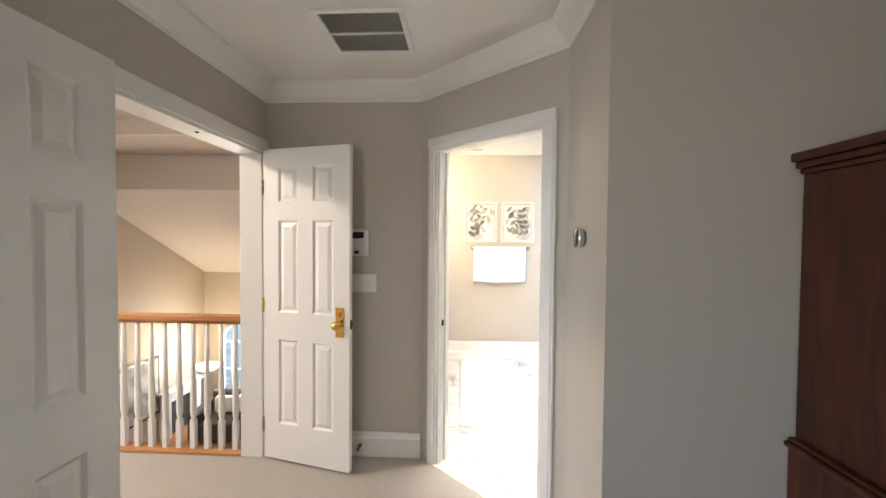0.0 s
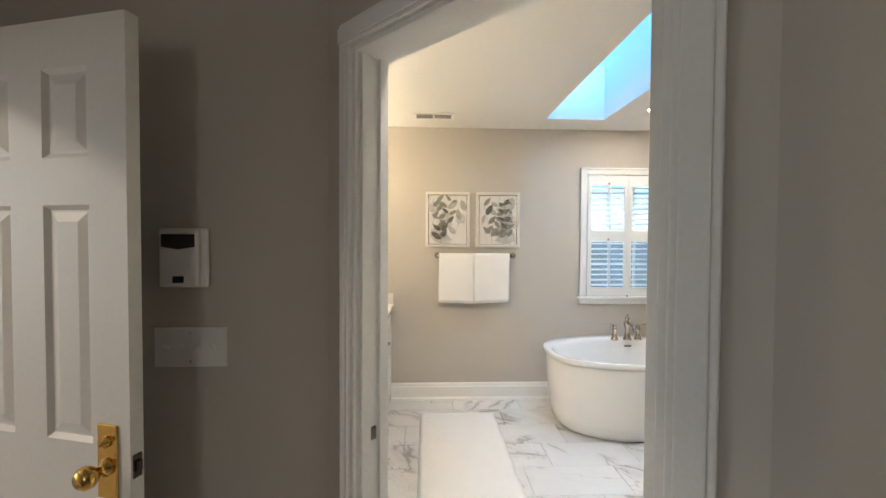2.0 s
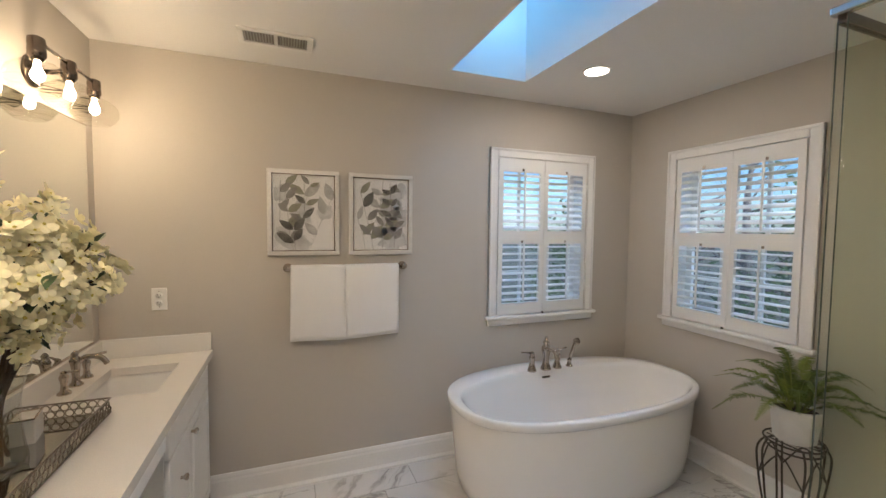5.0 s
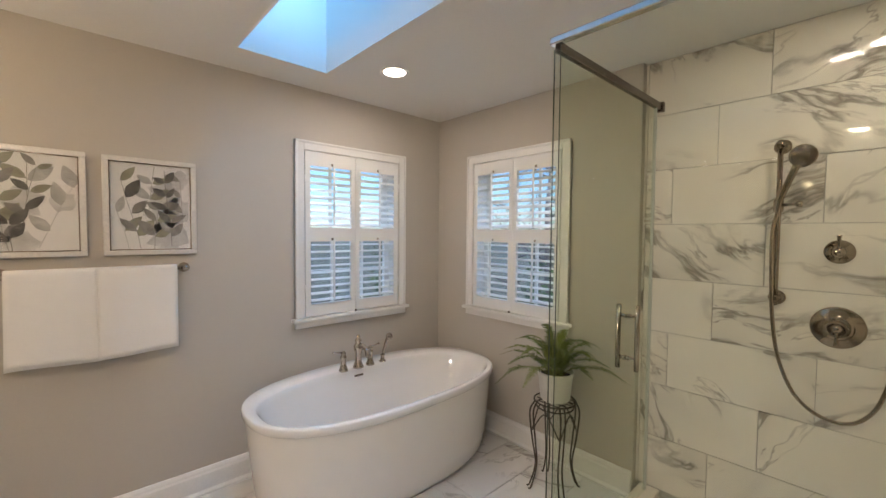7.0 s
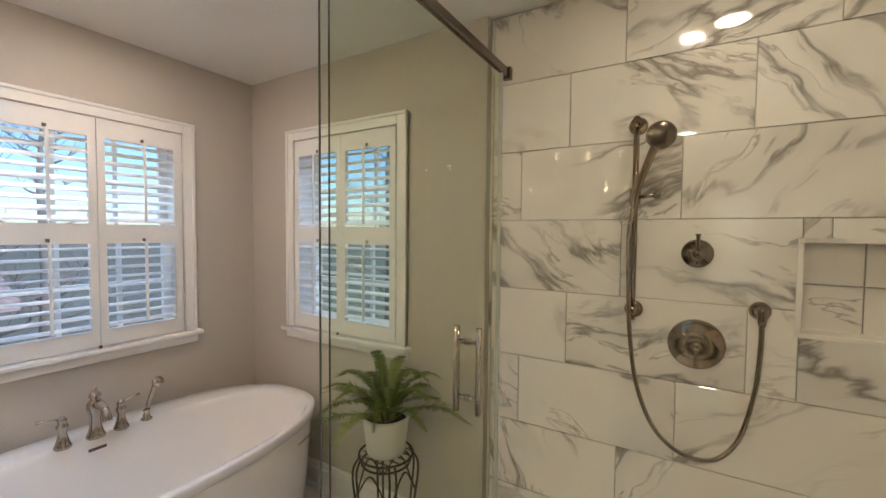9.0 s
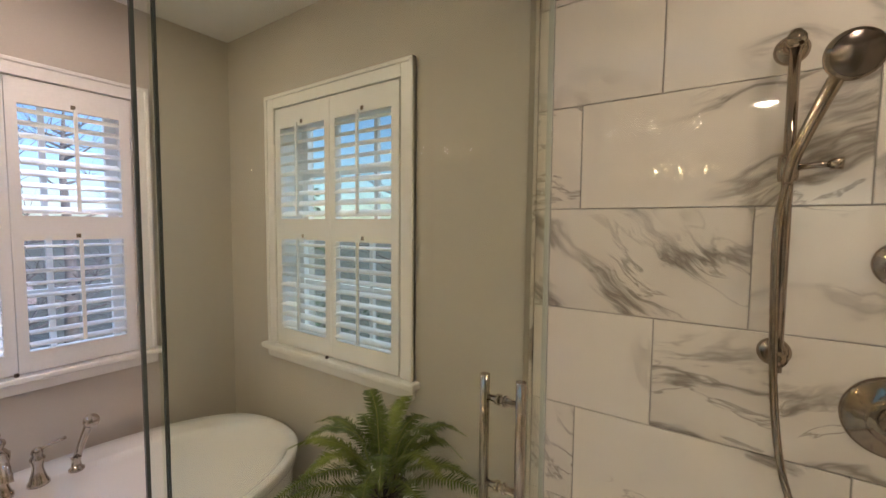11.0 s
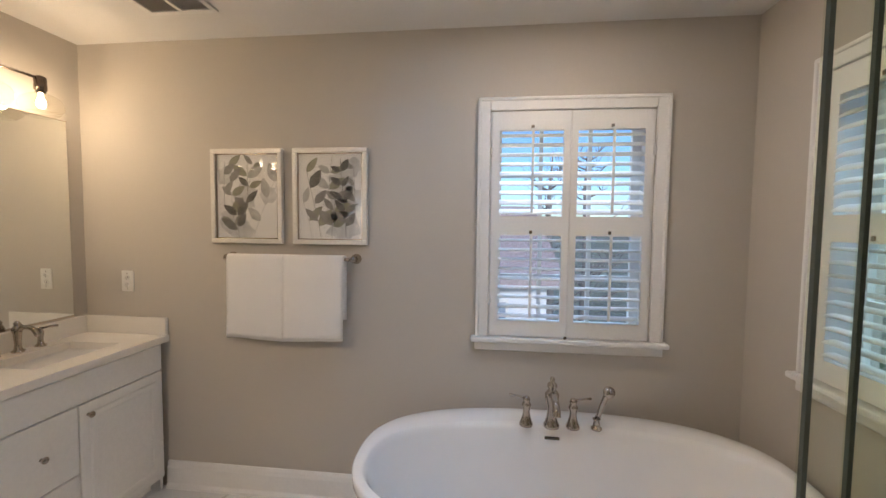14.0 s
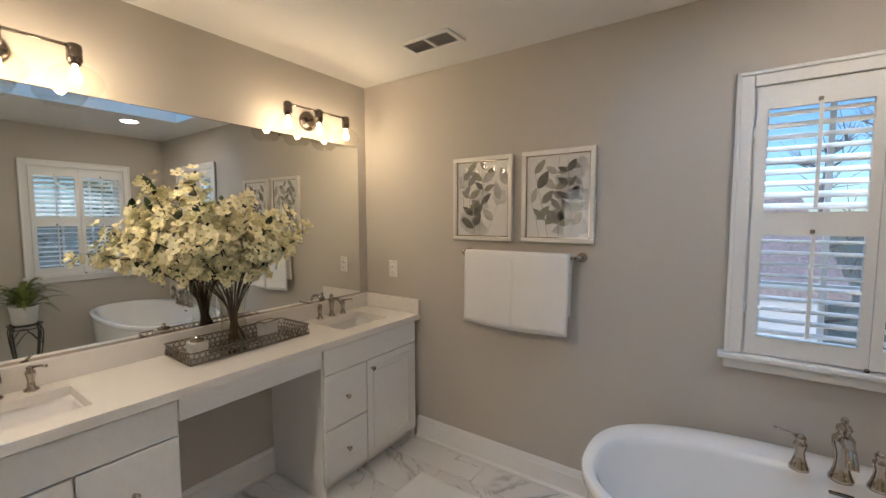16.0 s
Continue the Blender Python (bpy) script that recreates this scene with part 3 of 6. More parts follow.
# hall doorway casing
hall_door = tagged(new("door_2"), "white painted casing of the double hall doorway", "doorway", kind="structure")
bm = bmesh.new()
for y0, y1, z0, z1 in ((2.565, 2.627, 0.004, 2.055), (1.165, 1.25, 0.004, 2.055), (1.165, 2.627, 2.055, 2.14)):
    soft_box(bm, LEFT, LEFT + 0.018, y0, y1, z0, z1, 0.004)
part("casing", bm, TRIM, hall_door)
bm = bmesh.new()
for y0, y1, z0, z1 in ((2.547, 2.567, 0.004, 2.055), (1.248, 1.266, 0.004, 2.055), (1.248, 2.567, 2.037, 2.056)):
    soft_box(bm, LEFT - 0.145, LEFT + 0.004, y0, y1, z0, z1, 0.002)
part("jamb", bm, TRIM, hall_door)
bm = bmesh.new()
lathe(bm, [(0.011, 0), (0.011, 0.004), (0.006, 0.006), (0, 0.007)], pose(LEFT - 0.05, 1.98, 2.037, 180, 0, 0))
part("ball_catch", bm, BRONZE, hall_door, "dark metal ball catch")

# ---------------------------------------------------------------- windows with shutters


def shutter_window(name, width, sill, head, m, label):
    """A cased window: x along the wall from 0, -y into the room, wall face at y 0."""
    win = tagged(new(name), label, "window", kind="structure")
    win.matrix_basis = m
    own = bmesh.new()
    for a, b, c, d in ((-0.063, 0.0, sill, head + 0.065), (width, width + 0.063, sill, head + 0.065), (0.0, width, head, head + 0.065)):
        soft_box(own, a, b, -0.018, 0, c, d, 0.004)
    for a, b, c, d in ((-0.063, -0.046, sill, head + 0.065), (width + 0.046, width + 0.063, sill, head + 0.065), (-0.063, width + 0.063, head + 0.048, head + 0.065)):
        soft_box(own, a, b, -0.026, 0, c, d, 0.004)
    part("casing", own, TRIM, win)
    own = bmesh.new()
    soft_box(own, -0.086, width + 0.086, -0.050, 0.04, sill - 0.026, sill, 0.007, 3)
    part("sill", own, TRIM, win)
    own = bmesh.new()
    soft_box(own, -0.066, width + 0.066, -0.022, 0, sill - 0.072, sill - 0.026, 0.005)
    part("apron", own, TRIM, win)
    own = bmesh.new()
    for a, b, c, d in ((0, 0.018, sill, head), (width - 0.018, width, sill, head), (0.018, width - 0.018, head - 0.018, head), (0.018, width - 0.018, sill, sill + 0.012)):
        box(own, a, b, 0.002, 0.16, c, d)
    part("window_frame", own, TRIM, win)
    # two sashes with muntins behind the shutters
    mid = (sill + head) / 2
    for c, d, y in ((sill + 0.012, mid + 0.02, 0.105), (mid - 0.02, head - 0.018, 0.135)):
        own = bmesh.new()
        a, b = 0.018, width - 0.018
        for q in ((a, a + 0.045, c, d), (b - 0.045, b, c, d), (a, b, c, c + 0.05), (a, b, d - 0.04, d)):
            box(own, q[0], q[1], y, y + 0.028, q[2], q[3])
        for k in (1, 2):
            u = a + (b - a) * k / 3
            box(own, u - 0.010, u + 0.010, y + 0.004, y + 0.024, c, d)
        box(own, a, b, y + 0.005, y + 0.023, (c + d) / 2 - 0.010, (c + d) / 2 + 0.010)
        sash = part("sash", own, TRIM, win)
        own = bmesh.new()
        box(own, a + 0.04, b - 0.04, y + 0.011, y + 0.016, c + 0.045, d - 0.035)
        pane = part("pane", own, GLASS, sash, "clear window glass")
        pane.visible_shadow = False
    # shutter leaves: two columns, two tiers of louvres in each
    half = (width - 0.020) / 2
    split = (sill + head) / 2 - 0.003
    for col in (0, 1):
        a = 0.010 + col * half
        b = a + half - 0.003
        leaf = new("shutter")
        leaf.parent = win
        leaf.matrix_basis = Matrix.Translation((0, -0.012 if col == 0 else -0.0125, 0))
        openings = ((sill + 0.087, split - 0.048), (split + 0.050, head - 0.100))
        own = bmesh.new()
        in0, in1 = a + (0.038 if col == 0 else 0.033), b - (0.033 if col == 0 else 0.038)
        for q in ((a, in0, sill + 0.006, head - 0.006), (in1, b, sill + 0.006, head - 0.006), (in0, in1, sill + 0.006, openings[0][0]), (in0, in1, openings[0][1], openings[1][0]), (in0, in1, openings[1][1], head - 0.006)):
            box(own, q[0], q[1], 0.0, 0.026, q[2], q[3])
        part("shutter_frame", own, LOUVRE, leaf)
        for z0, z1 in openings:
            count = 9
            pitch = (z1 - z0) / count
            for k in range(count):
                slat = bpy.data.objects.new("louvre", louvre_mesh(in1 - in0 - 0.004))
                scene.collection.objects.link(slat)
                slat.parent = leaf
                slat.matrix_basis = pose((in0 + in1) / 2, 0.013, z0 + pitch * (k + 0.5), (31 if z0 > split else 9) + 2.5 * math.sin(k * 2.1 + col), 0, 0)
            own = bmesh.new()
            u = (in0 + in1) / 2 + 0.004
            box(own, u - 0.006, u + 0.006, -0.034, -0.025, z0 + 0.018, z1 + 0.004)
            part("tilt_rod", own, LOUVRE, leaf)
            own = bmesh.new()
            soft_box(own, u - 0.008, u + 0.008, -0.004, 0.002, z1 + 0.008, z1 + 0.026, 0.002)
            part("catch", own, NICKEL, leaf, "small metal catch")
        for z in (sill + 0.2, head - 0.2):
            own = bmesh.new()
            u = a - 0.004 if col == 0 else b + 0.004
            tube(own, [(u, -0.004, z - 0.03), (u, -0.004, z + 0.03)], 0.005, 8)
            part("hinge", own, LOUVRE, leaf)
    own = bmesh.new()
    lathe(own, [(0.006, 0), (0.009, 0.006), (0.006, 0.014), (0, 0.015)], pose(width / 2 - 0.01, -0.030, sill + 0.001, 0, 0, 0), 10)
    part("knob", own, BRONZE, win, "tiny dark shutter knob")
    return win


_louvres = {}


def louvre_mesh(length):
    key = round(length, 4)
    if key not in _louvres:
        own = bmesh.new()
        outline = [(-0.027, 0.0), (-0.020, 0.0034), (0.0, 0.0050), (0.020, 0.0034), (0.027, 0.0), (0.020, -0.0034), (0.0, -0.0050), (-0.020, -0.0034)]
        ends = [[own.verts.new((x, y, z)) for y, z in outline] for x in (-length / 2, length / 2)]
        for i in range(8):
            own.faces.new((ends[0][i], ends[0][(i + 1) % 8], ends[1][(i + 1) % 8], ends[1][i]))
        own.faces.new(ends[0]), own.faces.new(ends[1])
        _louvres[key] = mesh_of("louvre", own, LOUVRE)
    return _louvres[key]


shutter_window("window_1", W1[1] - W1[0], W1[2], W1[3], pose(W1[0], FAR, 0), "window with white plantation shutters above the tub")
shutter_window("window_2", W2[1] - W2[0], W2[2], W2[3], pose(EAST, W2[1], 0, 0, 0, -90), "window with white plantation shutters beside the shower")

# ---------------------------------------------------------------- bathtub
CX, CY = 1.917, 4.642


def oval(a, b, z, power, seg=72, cx=0.0, cy=0.0):
    out = []
    for i in range(seg):
        t = 2 * math.pi * i / seg
        c, s = math.cos(t), math.sin(t)
        out.append((cx + a * math.copysign(abs(c) ** (2 / power), c), cy + b * math.copysign(abs(s) ** (2 / power), s), z))
    return out


def skin(bm, rings, cap_first=False, cap_last=False):
    loops = [[bm.verts.new(p) for p in r] for r in rings]
    n = len(loops[0])
    for a, b in zip(loops, loops[1:]):
        for i in range(n):
            bm.faces.new((a[i], a[(i + 1) % n], b[(i + 1) % n], b[i])).smooth = True
    if cap_first:
        bm.faces.new(loops[0])
    if cap_last:
        bm.faces.new(loops[-1])


tub = thing("bathtub", "white freestanding oval soaking tub with a rolled rim", "bathtub", pose(CX, CY, 0) @ Matrix.Diagonal((1, 1, 1.02, 1)))
bm = bmesh.new()
A, B = 0.865, 0.466
skin(bm, [oval(A - 0.150, B - 0.115, 0.0, 2.55), oval(A - 0.114, B - 0.085, 0.010, 2.55), oval(A - 0.080, B - 0.058, 0.05, 2.55), oval(A - 0.058, B - 0.044, 0.14, 2.55), oval(A - 0.038, B - 0.031, 0.32, 2.55), oval(A - 0.018, B - 0.018, 0.545, 2.55), oval(A - 0.016, B - 0.016, 0.562, 2.55)], cap_first=True)
part("apron", bm, TUBSIDE, tub, "smooth white acrylic tub wall")
bm = bmesh.new()
P = 2.55
ins = dict(cy=-0.054)
skin(bm, [oval(A - 0.018, B - 0.018, 0.556, P), oval(A - 0.004, B - 0.004, 0.557, P), oval(A, B, 0.561, P), oval(A, B, 0.593, P), oval(A - 0.003, B - 0.003, 0.599, P), oval(A - 0.009, B - 0.009, 0.602, P),
          oval(A - 0.046, B - 0.092, 0.601, 2.5, **ins), oval(A - 0.054, B - 0.099, 0.597, 2.5, **ins), oval(A - 0.068, B - 0.110, 0.572, 2.5, **ins), oval(A - 0.15, B - 0.16, 0.40, 2.45, **ins), oval(A - 0.22, B - 0.19, 0.24, 2.4, **ins), oval(A - 0.29, B - 0.23, 0.175, 2.4, **ins), oval(A - 0.40, B - 0.30, 0.155, 2.3, **ins)], cap_last=True)
part("basin", bm, PORCELAIN, tub, "glossy white tub basin and rim")
bm = bmesh.new()
soft_box(bm, -0.058, 0.012, 0.291, 0.301, 0.535, 0.550, 0.003)
part("overflow", bm, BRONZE, tub, "dark overflow slot")

filler = thing("tub_faucet", "polished nickel deck faucet on the tub rim", "faucet", pose(1.889, 4.935, 0.6125))
bm = bmesh.new()
lathe(bm, [(0.037, 0), (0.037, 0.010), (0.031, 0.020), (0.024, 0.045), (0.021, 0.08), (0.024, 0.105), (0.032, 0.135), (0.033, 0.158), (0.022, 0.172), (0.016, 0.180), (0.024, 0.192), (0.021, 0.205), (0.009, 0.214), (0.012, 0.226), (0.007, 0.238), (0, 0.240)])
tube(bm, curve_points([(0, 0, 0.145), (0, -0.05, 0.165), (0, -0.11, 0.150), (0, -0.135, 0.105)]), [0.018] * 12 + [0.016] * 8 + [0.018] * 5, 12)
part("spout", bm, NICKEL, filler)
for x, lever in ((-0.117, -1), (0.098, 1)):
    bm = bmesh.new()
    lathe(bm, [(0.032, 0), (0.032, 0.009), (0.026, 0.020), (0.018, 0.05), (0.016, 0.070), (0.021, 0.090), (0.022, 0.10), (0.014, 0.112), (0.018, 0.122), (0.013, 0.134), (0.006, 0.140), (0, 0.143)], pose(x, 0.0, 0))
    tube(bm, [(x, 0.0, 0.128), (x + lever * 0.045, 0.004, 0.136), (x + lever * 0.082, 0.006, 0.140)], [0.006, 0.005, 0.007], 8)
    part("handle", bm, NICKEL, filler)
bm = bmesh.new()
lathe(bm, [(0.025, 0), (0.025, 0.008), (0.016, 0.014), (0.014, 0.045), (0.018, 0.05), (0, 0.055)], pose(0.205, 0, 0))
tube(bm, [(0.205, 0, 0.04), (0.222, -0.004, 0.10), (0.242, -0.012, 0.165), (0.252, -0.018, 0.182)], [0.013, 0.012, 0.014, 0.020], 12)
lathe(bm, [(0.012, -0.02), (0.024, -0.012), (0.027, 0.0), (0.025, 0.008), (0, 0.009)], pose(0.250, -0.024, 0.187, 65, 15, 0), 16)
part("hand_shower", bm, NICKEL, filler)

# ---------------------------------------------------------------- vanity
V0, V1, KNEE0, KNEE1, FRONT = A_Y + 0.115, FAR - 0.003, 3.605, 4.310, -0.285


def raised_front(bm, y0, y1, z0, z1, raised):
    """A cabinet front, facing +x, proud of the face frame."""
    soft_box(bm, FRONT, FRONT + 0.020, y0, y1, z0, z1, 0.005)
    if raised:
        rings = [[bm.verts.new(p) for p in ((FRONT + d, y0 + i, z0 + i), (FRONT + d, y1 - i, z0 + i), (FRONT + d, y1 - i, z1 - i), (FRONT + d, y0 + i, z1 - i))] for i, d in ((0.045, 0.0203), (0.052, 0.027), (0.075, 0.027), (0.082, 0.0225))]
        for a, b in zip(rings, rings[1:]):
            for i in range(4):
                bm.faces.new((a[i], a[(i + 1) % 4], b[(i + 1) % 4], b[i]))
        bm.faces.new(rings[-1])


def knob_mesh(y, z):
    own = bmesh.new()
    lathe(own, [(0.008, 0), (0.006, 0.010), (0.013, 0.017), (0.015, 0.024), (0.010, 0.030), (0, 0.031)], pose(FRONT + 0.019, y, z, 0, 90, 0), 14)
    return own


def cabinet(y0, y1, drawers_first, label):
    cab = thing("vanity_cabinet", label, "cabinet", group="vanity cabinets")
    own = bmesh.new()
    for name, a in (("side_panel", (WEST + 0.004, FRONT, y0, y0 + 0.018, 0.0, 0.868)), ("side_panel", (WEST + 0.004, FRONT, y1 - 0.018, y1, 0.0, 0.868)),
                    ("face_frame", (FRONT - 0.040, FRONT - 0.022, y0 + 0.018, y1 - 0.018, 0.075, 0.868)), ("bottom_panel", (WEST + 0.004, FRONT - 0.018, y0 + 0.018, y1 - 0.018, 0.075, 0.093)),
                    ("toe_kick", (FRONT - 0.075, FRONT - 0.06, y0 + 0.018, y1 - 0.018, 0.0, 0.075))):
        box(own, *a)
        part(name, own, CABINET, cab)
        own = bmesh.new()
    raised_front(own, y0 + 0.006, y1 - 0.006, 0.716, 0.860, False)
    part("false_front", own, CABINET, cab)
    cut = y0 + 0.325 if drawers_first else y1 - 0.325
    da, db = (y0 + 0.006, cut - 0.003) if drawers_first else (cut + 0.003, y1 - 0.006)
    ca, cb = (cut + 0.003, y1 - 0.006) if drawers_first else (y0 + 0.006, cut - 0.003)
    for z0, z1 in ((0.085, 0.392), (0.398, 0.710)):
        own = bmesh.new()
        raised_front(own, da, db, z0, z1, False)
        drawer = part("drawer", own, CABINET, cab)
        part("knob", knob_mesh((da + db) / 2, (z0 + z1) / 2), NICKEL, drawer, "round nickel knob")
    own = bmesh.new()
    raised_front(own, ca, cb, 0.085, 0.710, True)
    leaf = part("door", own, CABINET, cab)
    part("knob", knob_mesh(ca + 0.04 if drawers_first else cb - 0.04, 0.655), NICKEL, leaf, "round nickel knob")
    return cab


cabinet(KNEE1, V1 - 0.03, True, "white painted vanity cabinet with drawers and raised door")
cabinet(V0 + 0.01, KNEE0, False, "white painted vanity cabinet with drawers and raised door")
apron = thing("vanity_apron", "white painted apron bridging the kneehole under the counter", "cabinet")
bm = bmesh.new()
soft_box(bm, FRONT - 0.018, FRONT + 0.012, KNEE0 + 0.002, KNEE1 - 0.002, 0.765, 0.868, 0.004)
part("panel", bm, CABINET, apron)

SINKS = (4.745, 3.165)
counter = thing("vanity_counter", "pale quartz counter with two undermount sinks", "countertop")
bm = bmesh.new()
SX0, SX1, SW = -0.655, -0.365, 0.20
ys = [V0, SINKS[1] - SW, SINKS[1] + SW, SINKS[0] - SW, SINKS[0] + SW, V1]
CT0, CT1 = 0.870, 0.908
for a, b in ((0, 1), (2, 3), (4, 5)):
    box(bm, WEST + 0.002, -0.245, ys[a], ys[b], CT0, CT1)
for a, b in ((1, 2), (3, 4)):
    box(bm, WEST + 0.002, SX0, ys[a], ys[b], CT0, CT1)
    box(bm, SX1, -0.245, ys[a], ys[b], CT0, CT1)
bmesh.ops.remove_doubles(bm, verts=bm.verts[:], dist=1e-5)
part("slab", bm, QUARTZ, counter)
bm = bmesh.new()
soft_box(bm, WEST + 0.002, WEST + 0.022, V0, V1 - 0.021, CT1 + 0.0005, 1.010, 0.003)
part("backsplash", bm, QUARTZ, counter)
bm = bmesh.new()
soft_box(bm, WEST + 0.002, -0.250, V1 - 0.020, V1, CT1 + 0.0005, 1.010, 0.003)
part("side_splash", bm, QUARTZ, counter)


def rounded_rect(cx, cy, a, b, r, z, seg=6):
    out = []
    for sx, sy, start in ((1, 1, 0), (-1, 1, 90), (-1, -1, 180), (1, -1, 270)):
        for k in range(seg + 1):
            t = radians(start + 90 * k / seg)
            out.append((cx + sx * (a - r) + r * math.cos(t), cy + sy * (b - r) + r * math.sin(t), z))
    return out


for cy in SINKS:
    bm = bmesh.new()
    cx = (SX0 + SX1) / 2
    a, b = (SX1 - SX0) / 2, SW
    skin(bm, [rounded_rect(cx, cy, a + 0.03, b + 0.03, 0.03, 0.869), rounded_rect(cx, cy, a + 0.004, b + 0.004, 0.04, 0.869), rounded_rect(cx, cy, a + 0.002, b, 0.045, 0.85), rounded_rect(cx, cy, a - 0.014, b - 0.018, 0.05, 0.78), rounded_rect(cx, cy, a - 0.05, b - 0.06, 0.06, 0.755), rounded_rect(cx, cy, 0.03, 0.03, 0.028, 0.75)], cap_last=True)
    sink = part("sink", bm, PORCELAIN, counter, "white undermount porcelain basin")
    bm = bmesh.new()
    lathe(bm, [(0.024, 0.751), (0.024, 0.754), (0.012, 0.756), (0.0, 0.756)], pose(cx, cy, 0))
    part("drain", bm, NICKEL, sink, "nickel drain")


def basin_faucet(cy):
    f = thing("basin_faucet", "polished nickel widespread faucet with two levers", "faucet", pose(-0.712, cy, CT1 + 0.0005), "vanity faucets")
    own = bmesh.new()
    lathe(own, [(0.026, 0), (0.026, 0.007), (0.016, 0.016), (0.013, 0.04), (0.017, 0.09), (0.022, 0.11), (0.015, 0.128), (0.010, 0.134), (0.015, 0.143), (0.006, 0.154), (0, 0.157)])
    tube(own, curve_points([(0, 0, 0.10), (0.04, 0, 0.125), (0.09, 0, 0.118), (0.115, 0, 0.085)]), 0.011, 10)
    part("spout", own, NICKEL, f)
    for dy in (-0.10, 0.10):
        own = bmesh.new()
        lathe(own, [(0.024, 0), (0.024, 0.007), (0.014, 0.016), (0.011, 0.04), (0.016, 0.066), (0.017, 0.076), (0.010, 0.086), (0.013, 0.094), (0, 0.102)], pose(0, dy, 0))
        tube(own, [(0, dy, 0.092), (0.03, dy + math.copysign(0.02, dy), 0.100), (0.065, dy + math.copysign(0.035, dy), 0.103)], [0.006, 0.005, 0.006], 8)
        part("handle", own, NICKEL, f)
    return f


for cy in SINKS:
    basin_faucet(cy)

mirror = thing("vanity_mirror", "large frameless wall mirror above the vanity", "mirror")
bm = bmesh.new()
box(bm, WEST + 0.001, WEST + 0.006, V0 + 0.03, 5.062, 1.022, 2.105)
part("glass", bm, MIRROR, mirror)
bm = bmesh.new()
for a in ((V0 + 0.028, 5.064, 1.012, 1.022), (V0 + 0.028, 5.064, 2.105, 2.108)):
    box(bm, WEST + 0.001, WEST + 0.008, *a)
part("channel", bm, NICKEL, mirror, "thin metal mirror channel")

# ---------------------------------------------------------------- vanity lights


def vanity_light(cy):
    v = thing("vanity_light", "three-bulb nickel wall light with clear glass shades", "wall light", pose(WEST, cy, 0), "vanity lights")
    own = bmesh.new()
    lathe(own, [(0.062, 0), (0.062, 0.010), (0.052, 0.020), (0.03, 0.026), (0, 0.027)], pose(0.001, 0, 2.215, 0, 90, 0), 28)
    tube(own, [(0.02, 0, 2.215), (0.09, 0, 2.225), (0.118, 0, 2.255)], 0.010, 10)
    part("back_plate", own, BRONZE, v)
    own = bmesh.new()
    tube(own, [(0.12, -0.245, 2.262), (0.12, 0.245, 2.262)], 0.007, 10)
    part("bar", own, NICKEL, v)
    for dy in (-0.222, 0.0, 0.222):
        own = bmesh.new()
        lathe(own, [(0.012, 2.275), (0.024, 2.268), (0.026, 2.25), (0.024, 2.235), (0.026, 2.232), (0.026, 2.205), (0.020, 2.200), (0.020, 2.192), (0.014, 2.190)], pose(0.12, dy, 0))
        socket = part("socket", own, BRONZE, v)
        own = bmesh.new()
        prof = [(0.024, 2.194), (0.050, 2.182), (0.080, 2.160), (0.091, 2.135), (0.088, 2.112), (0.074, 2.090), (0.056, 2.075), (0.052, 2.074)]
        lathe(own, [*prof, *[(r - 0.003, z + 0.001) for r, z in reversed(prof)]], pose(0.12, dy, 0), 28)
        shade = part("shade", own, SHADEGLASS, v, "clear bell glass shade")
        shade.visible_shadow = False
        own = bmesh.new()
        for r, z in ((0.0535, 2.073), (0.078, 2.0905), (0.0905, 2.118)):
            tube(own, [(0.12 + r * math.cos(k * math.pi / 16), dy + r * math.sin(k * math.pi / 16), z) for k in range(32)], 0.0016, 5, True)
        ring = part("rim", own, SHADEGLASS, shade, "moulded glass ring")
        ring.visible_shadow = False
        own = bmesh.new()
        lathe(own, [(0.009, 2.188), (0.010, 2.170), (0.017, 2.152), (0.020, 2.140), (0.017, 2.127), (0.009, 2.119), (0.0, 2.118)], pose(0.12, dy, 0), 18)
        bulb = part("bulb", own, BULB, v, "lit warm white bulb")
        bulb.visible_shadow = False
        lamp("bulb_light", "POINT", Matrix.Translation((WEST + 0.12, cy + dy, 2.138)), 1.6, WARM, soft=0.012)
    return v


vanity_light(4.626)
vanity_light(3.226)

# ---------------------------------------------------------------- shower
NICHE = (1.873, 2.275, 1.250, 1.557)
shower = thing("shower_enclosure", "frameless clear glass shower enclosure with a nickel header", "shower")
bm = bmesh.new()
box(bm, GLASS_X - 0.005, GLASS_X + 0.005, SHOWER_END, DOOR_Y - 0.025, 0.10, 2.30)
pane = part("fixed_panel", bm, SHOWERGLASS, shower, "clear greenish fixed glass panel")
pane.visible_shadow = False
bm = bmesh.new()
box(bm, GLASS_X - 0.007, 2.795, DOOR_Y - 0.005, DOOR_Y + 0.005, 0.11, 2.275)
swing = part("glass_door", bm, SHOWERGLASS, shower, "clear greenish glass door")
swing.visible_shadow = False
for x0, x1, y0, y1, z1 in ((GLASS_X - 0.0014, GLASS_X + 0.0012, DOOR_Y - 0.025, DOOR_Y - 0.022, 2.30), (GLASS_X - 0.0100, GLASS_X - 0.007, DOOR_Y - 0.0045, DOOR_Y - 0.0010, 2.275)):
    bm = bmesh.new()
    box(bm, x0, x1, y0, y1, 0.10, z1)
    part("glass_edge", bm, GLASSEDGE, shower, "dark polished glass edge")
bm = bmesh.new()
box(bm, 2.795, 2.803, DOOR_Y - 0.008, DOOR_Y + 0.008, 0.11, 2.275)
part("seal", bm, SEAL, shower, "clear plastic door seal")
bm = bmesh.new()
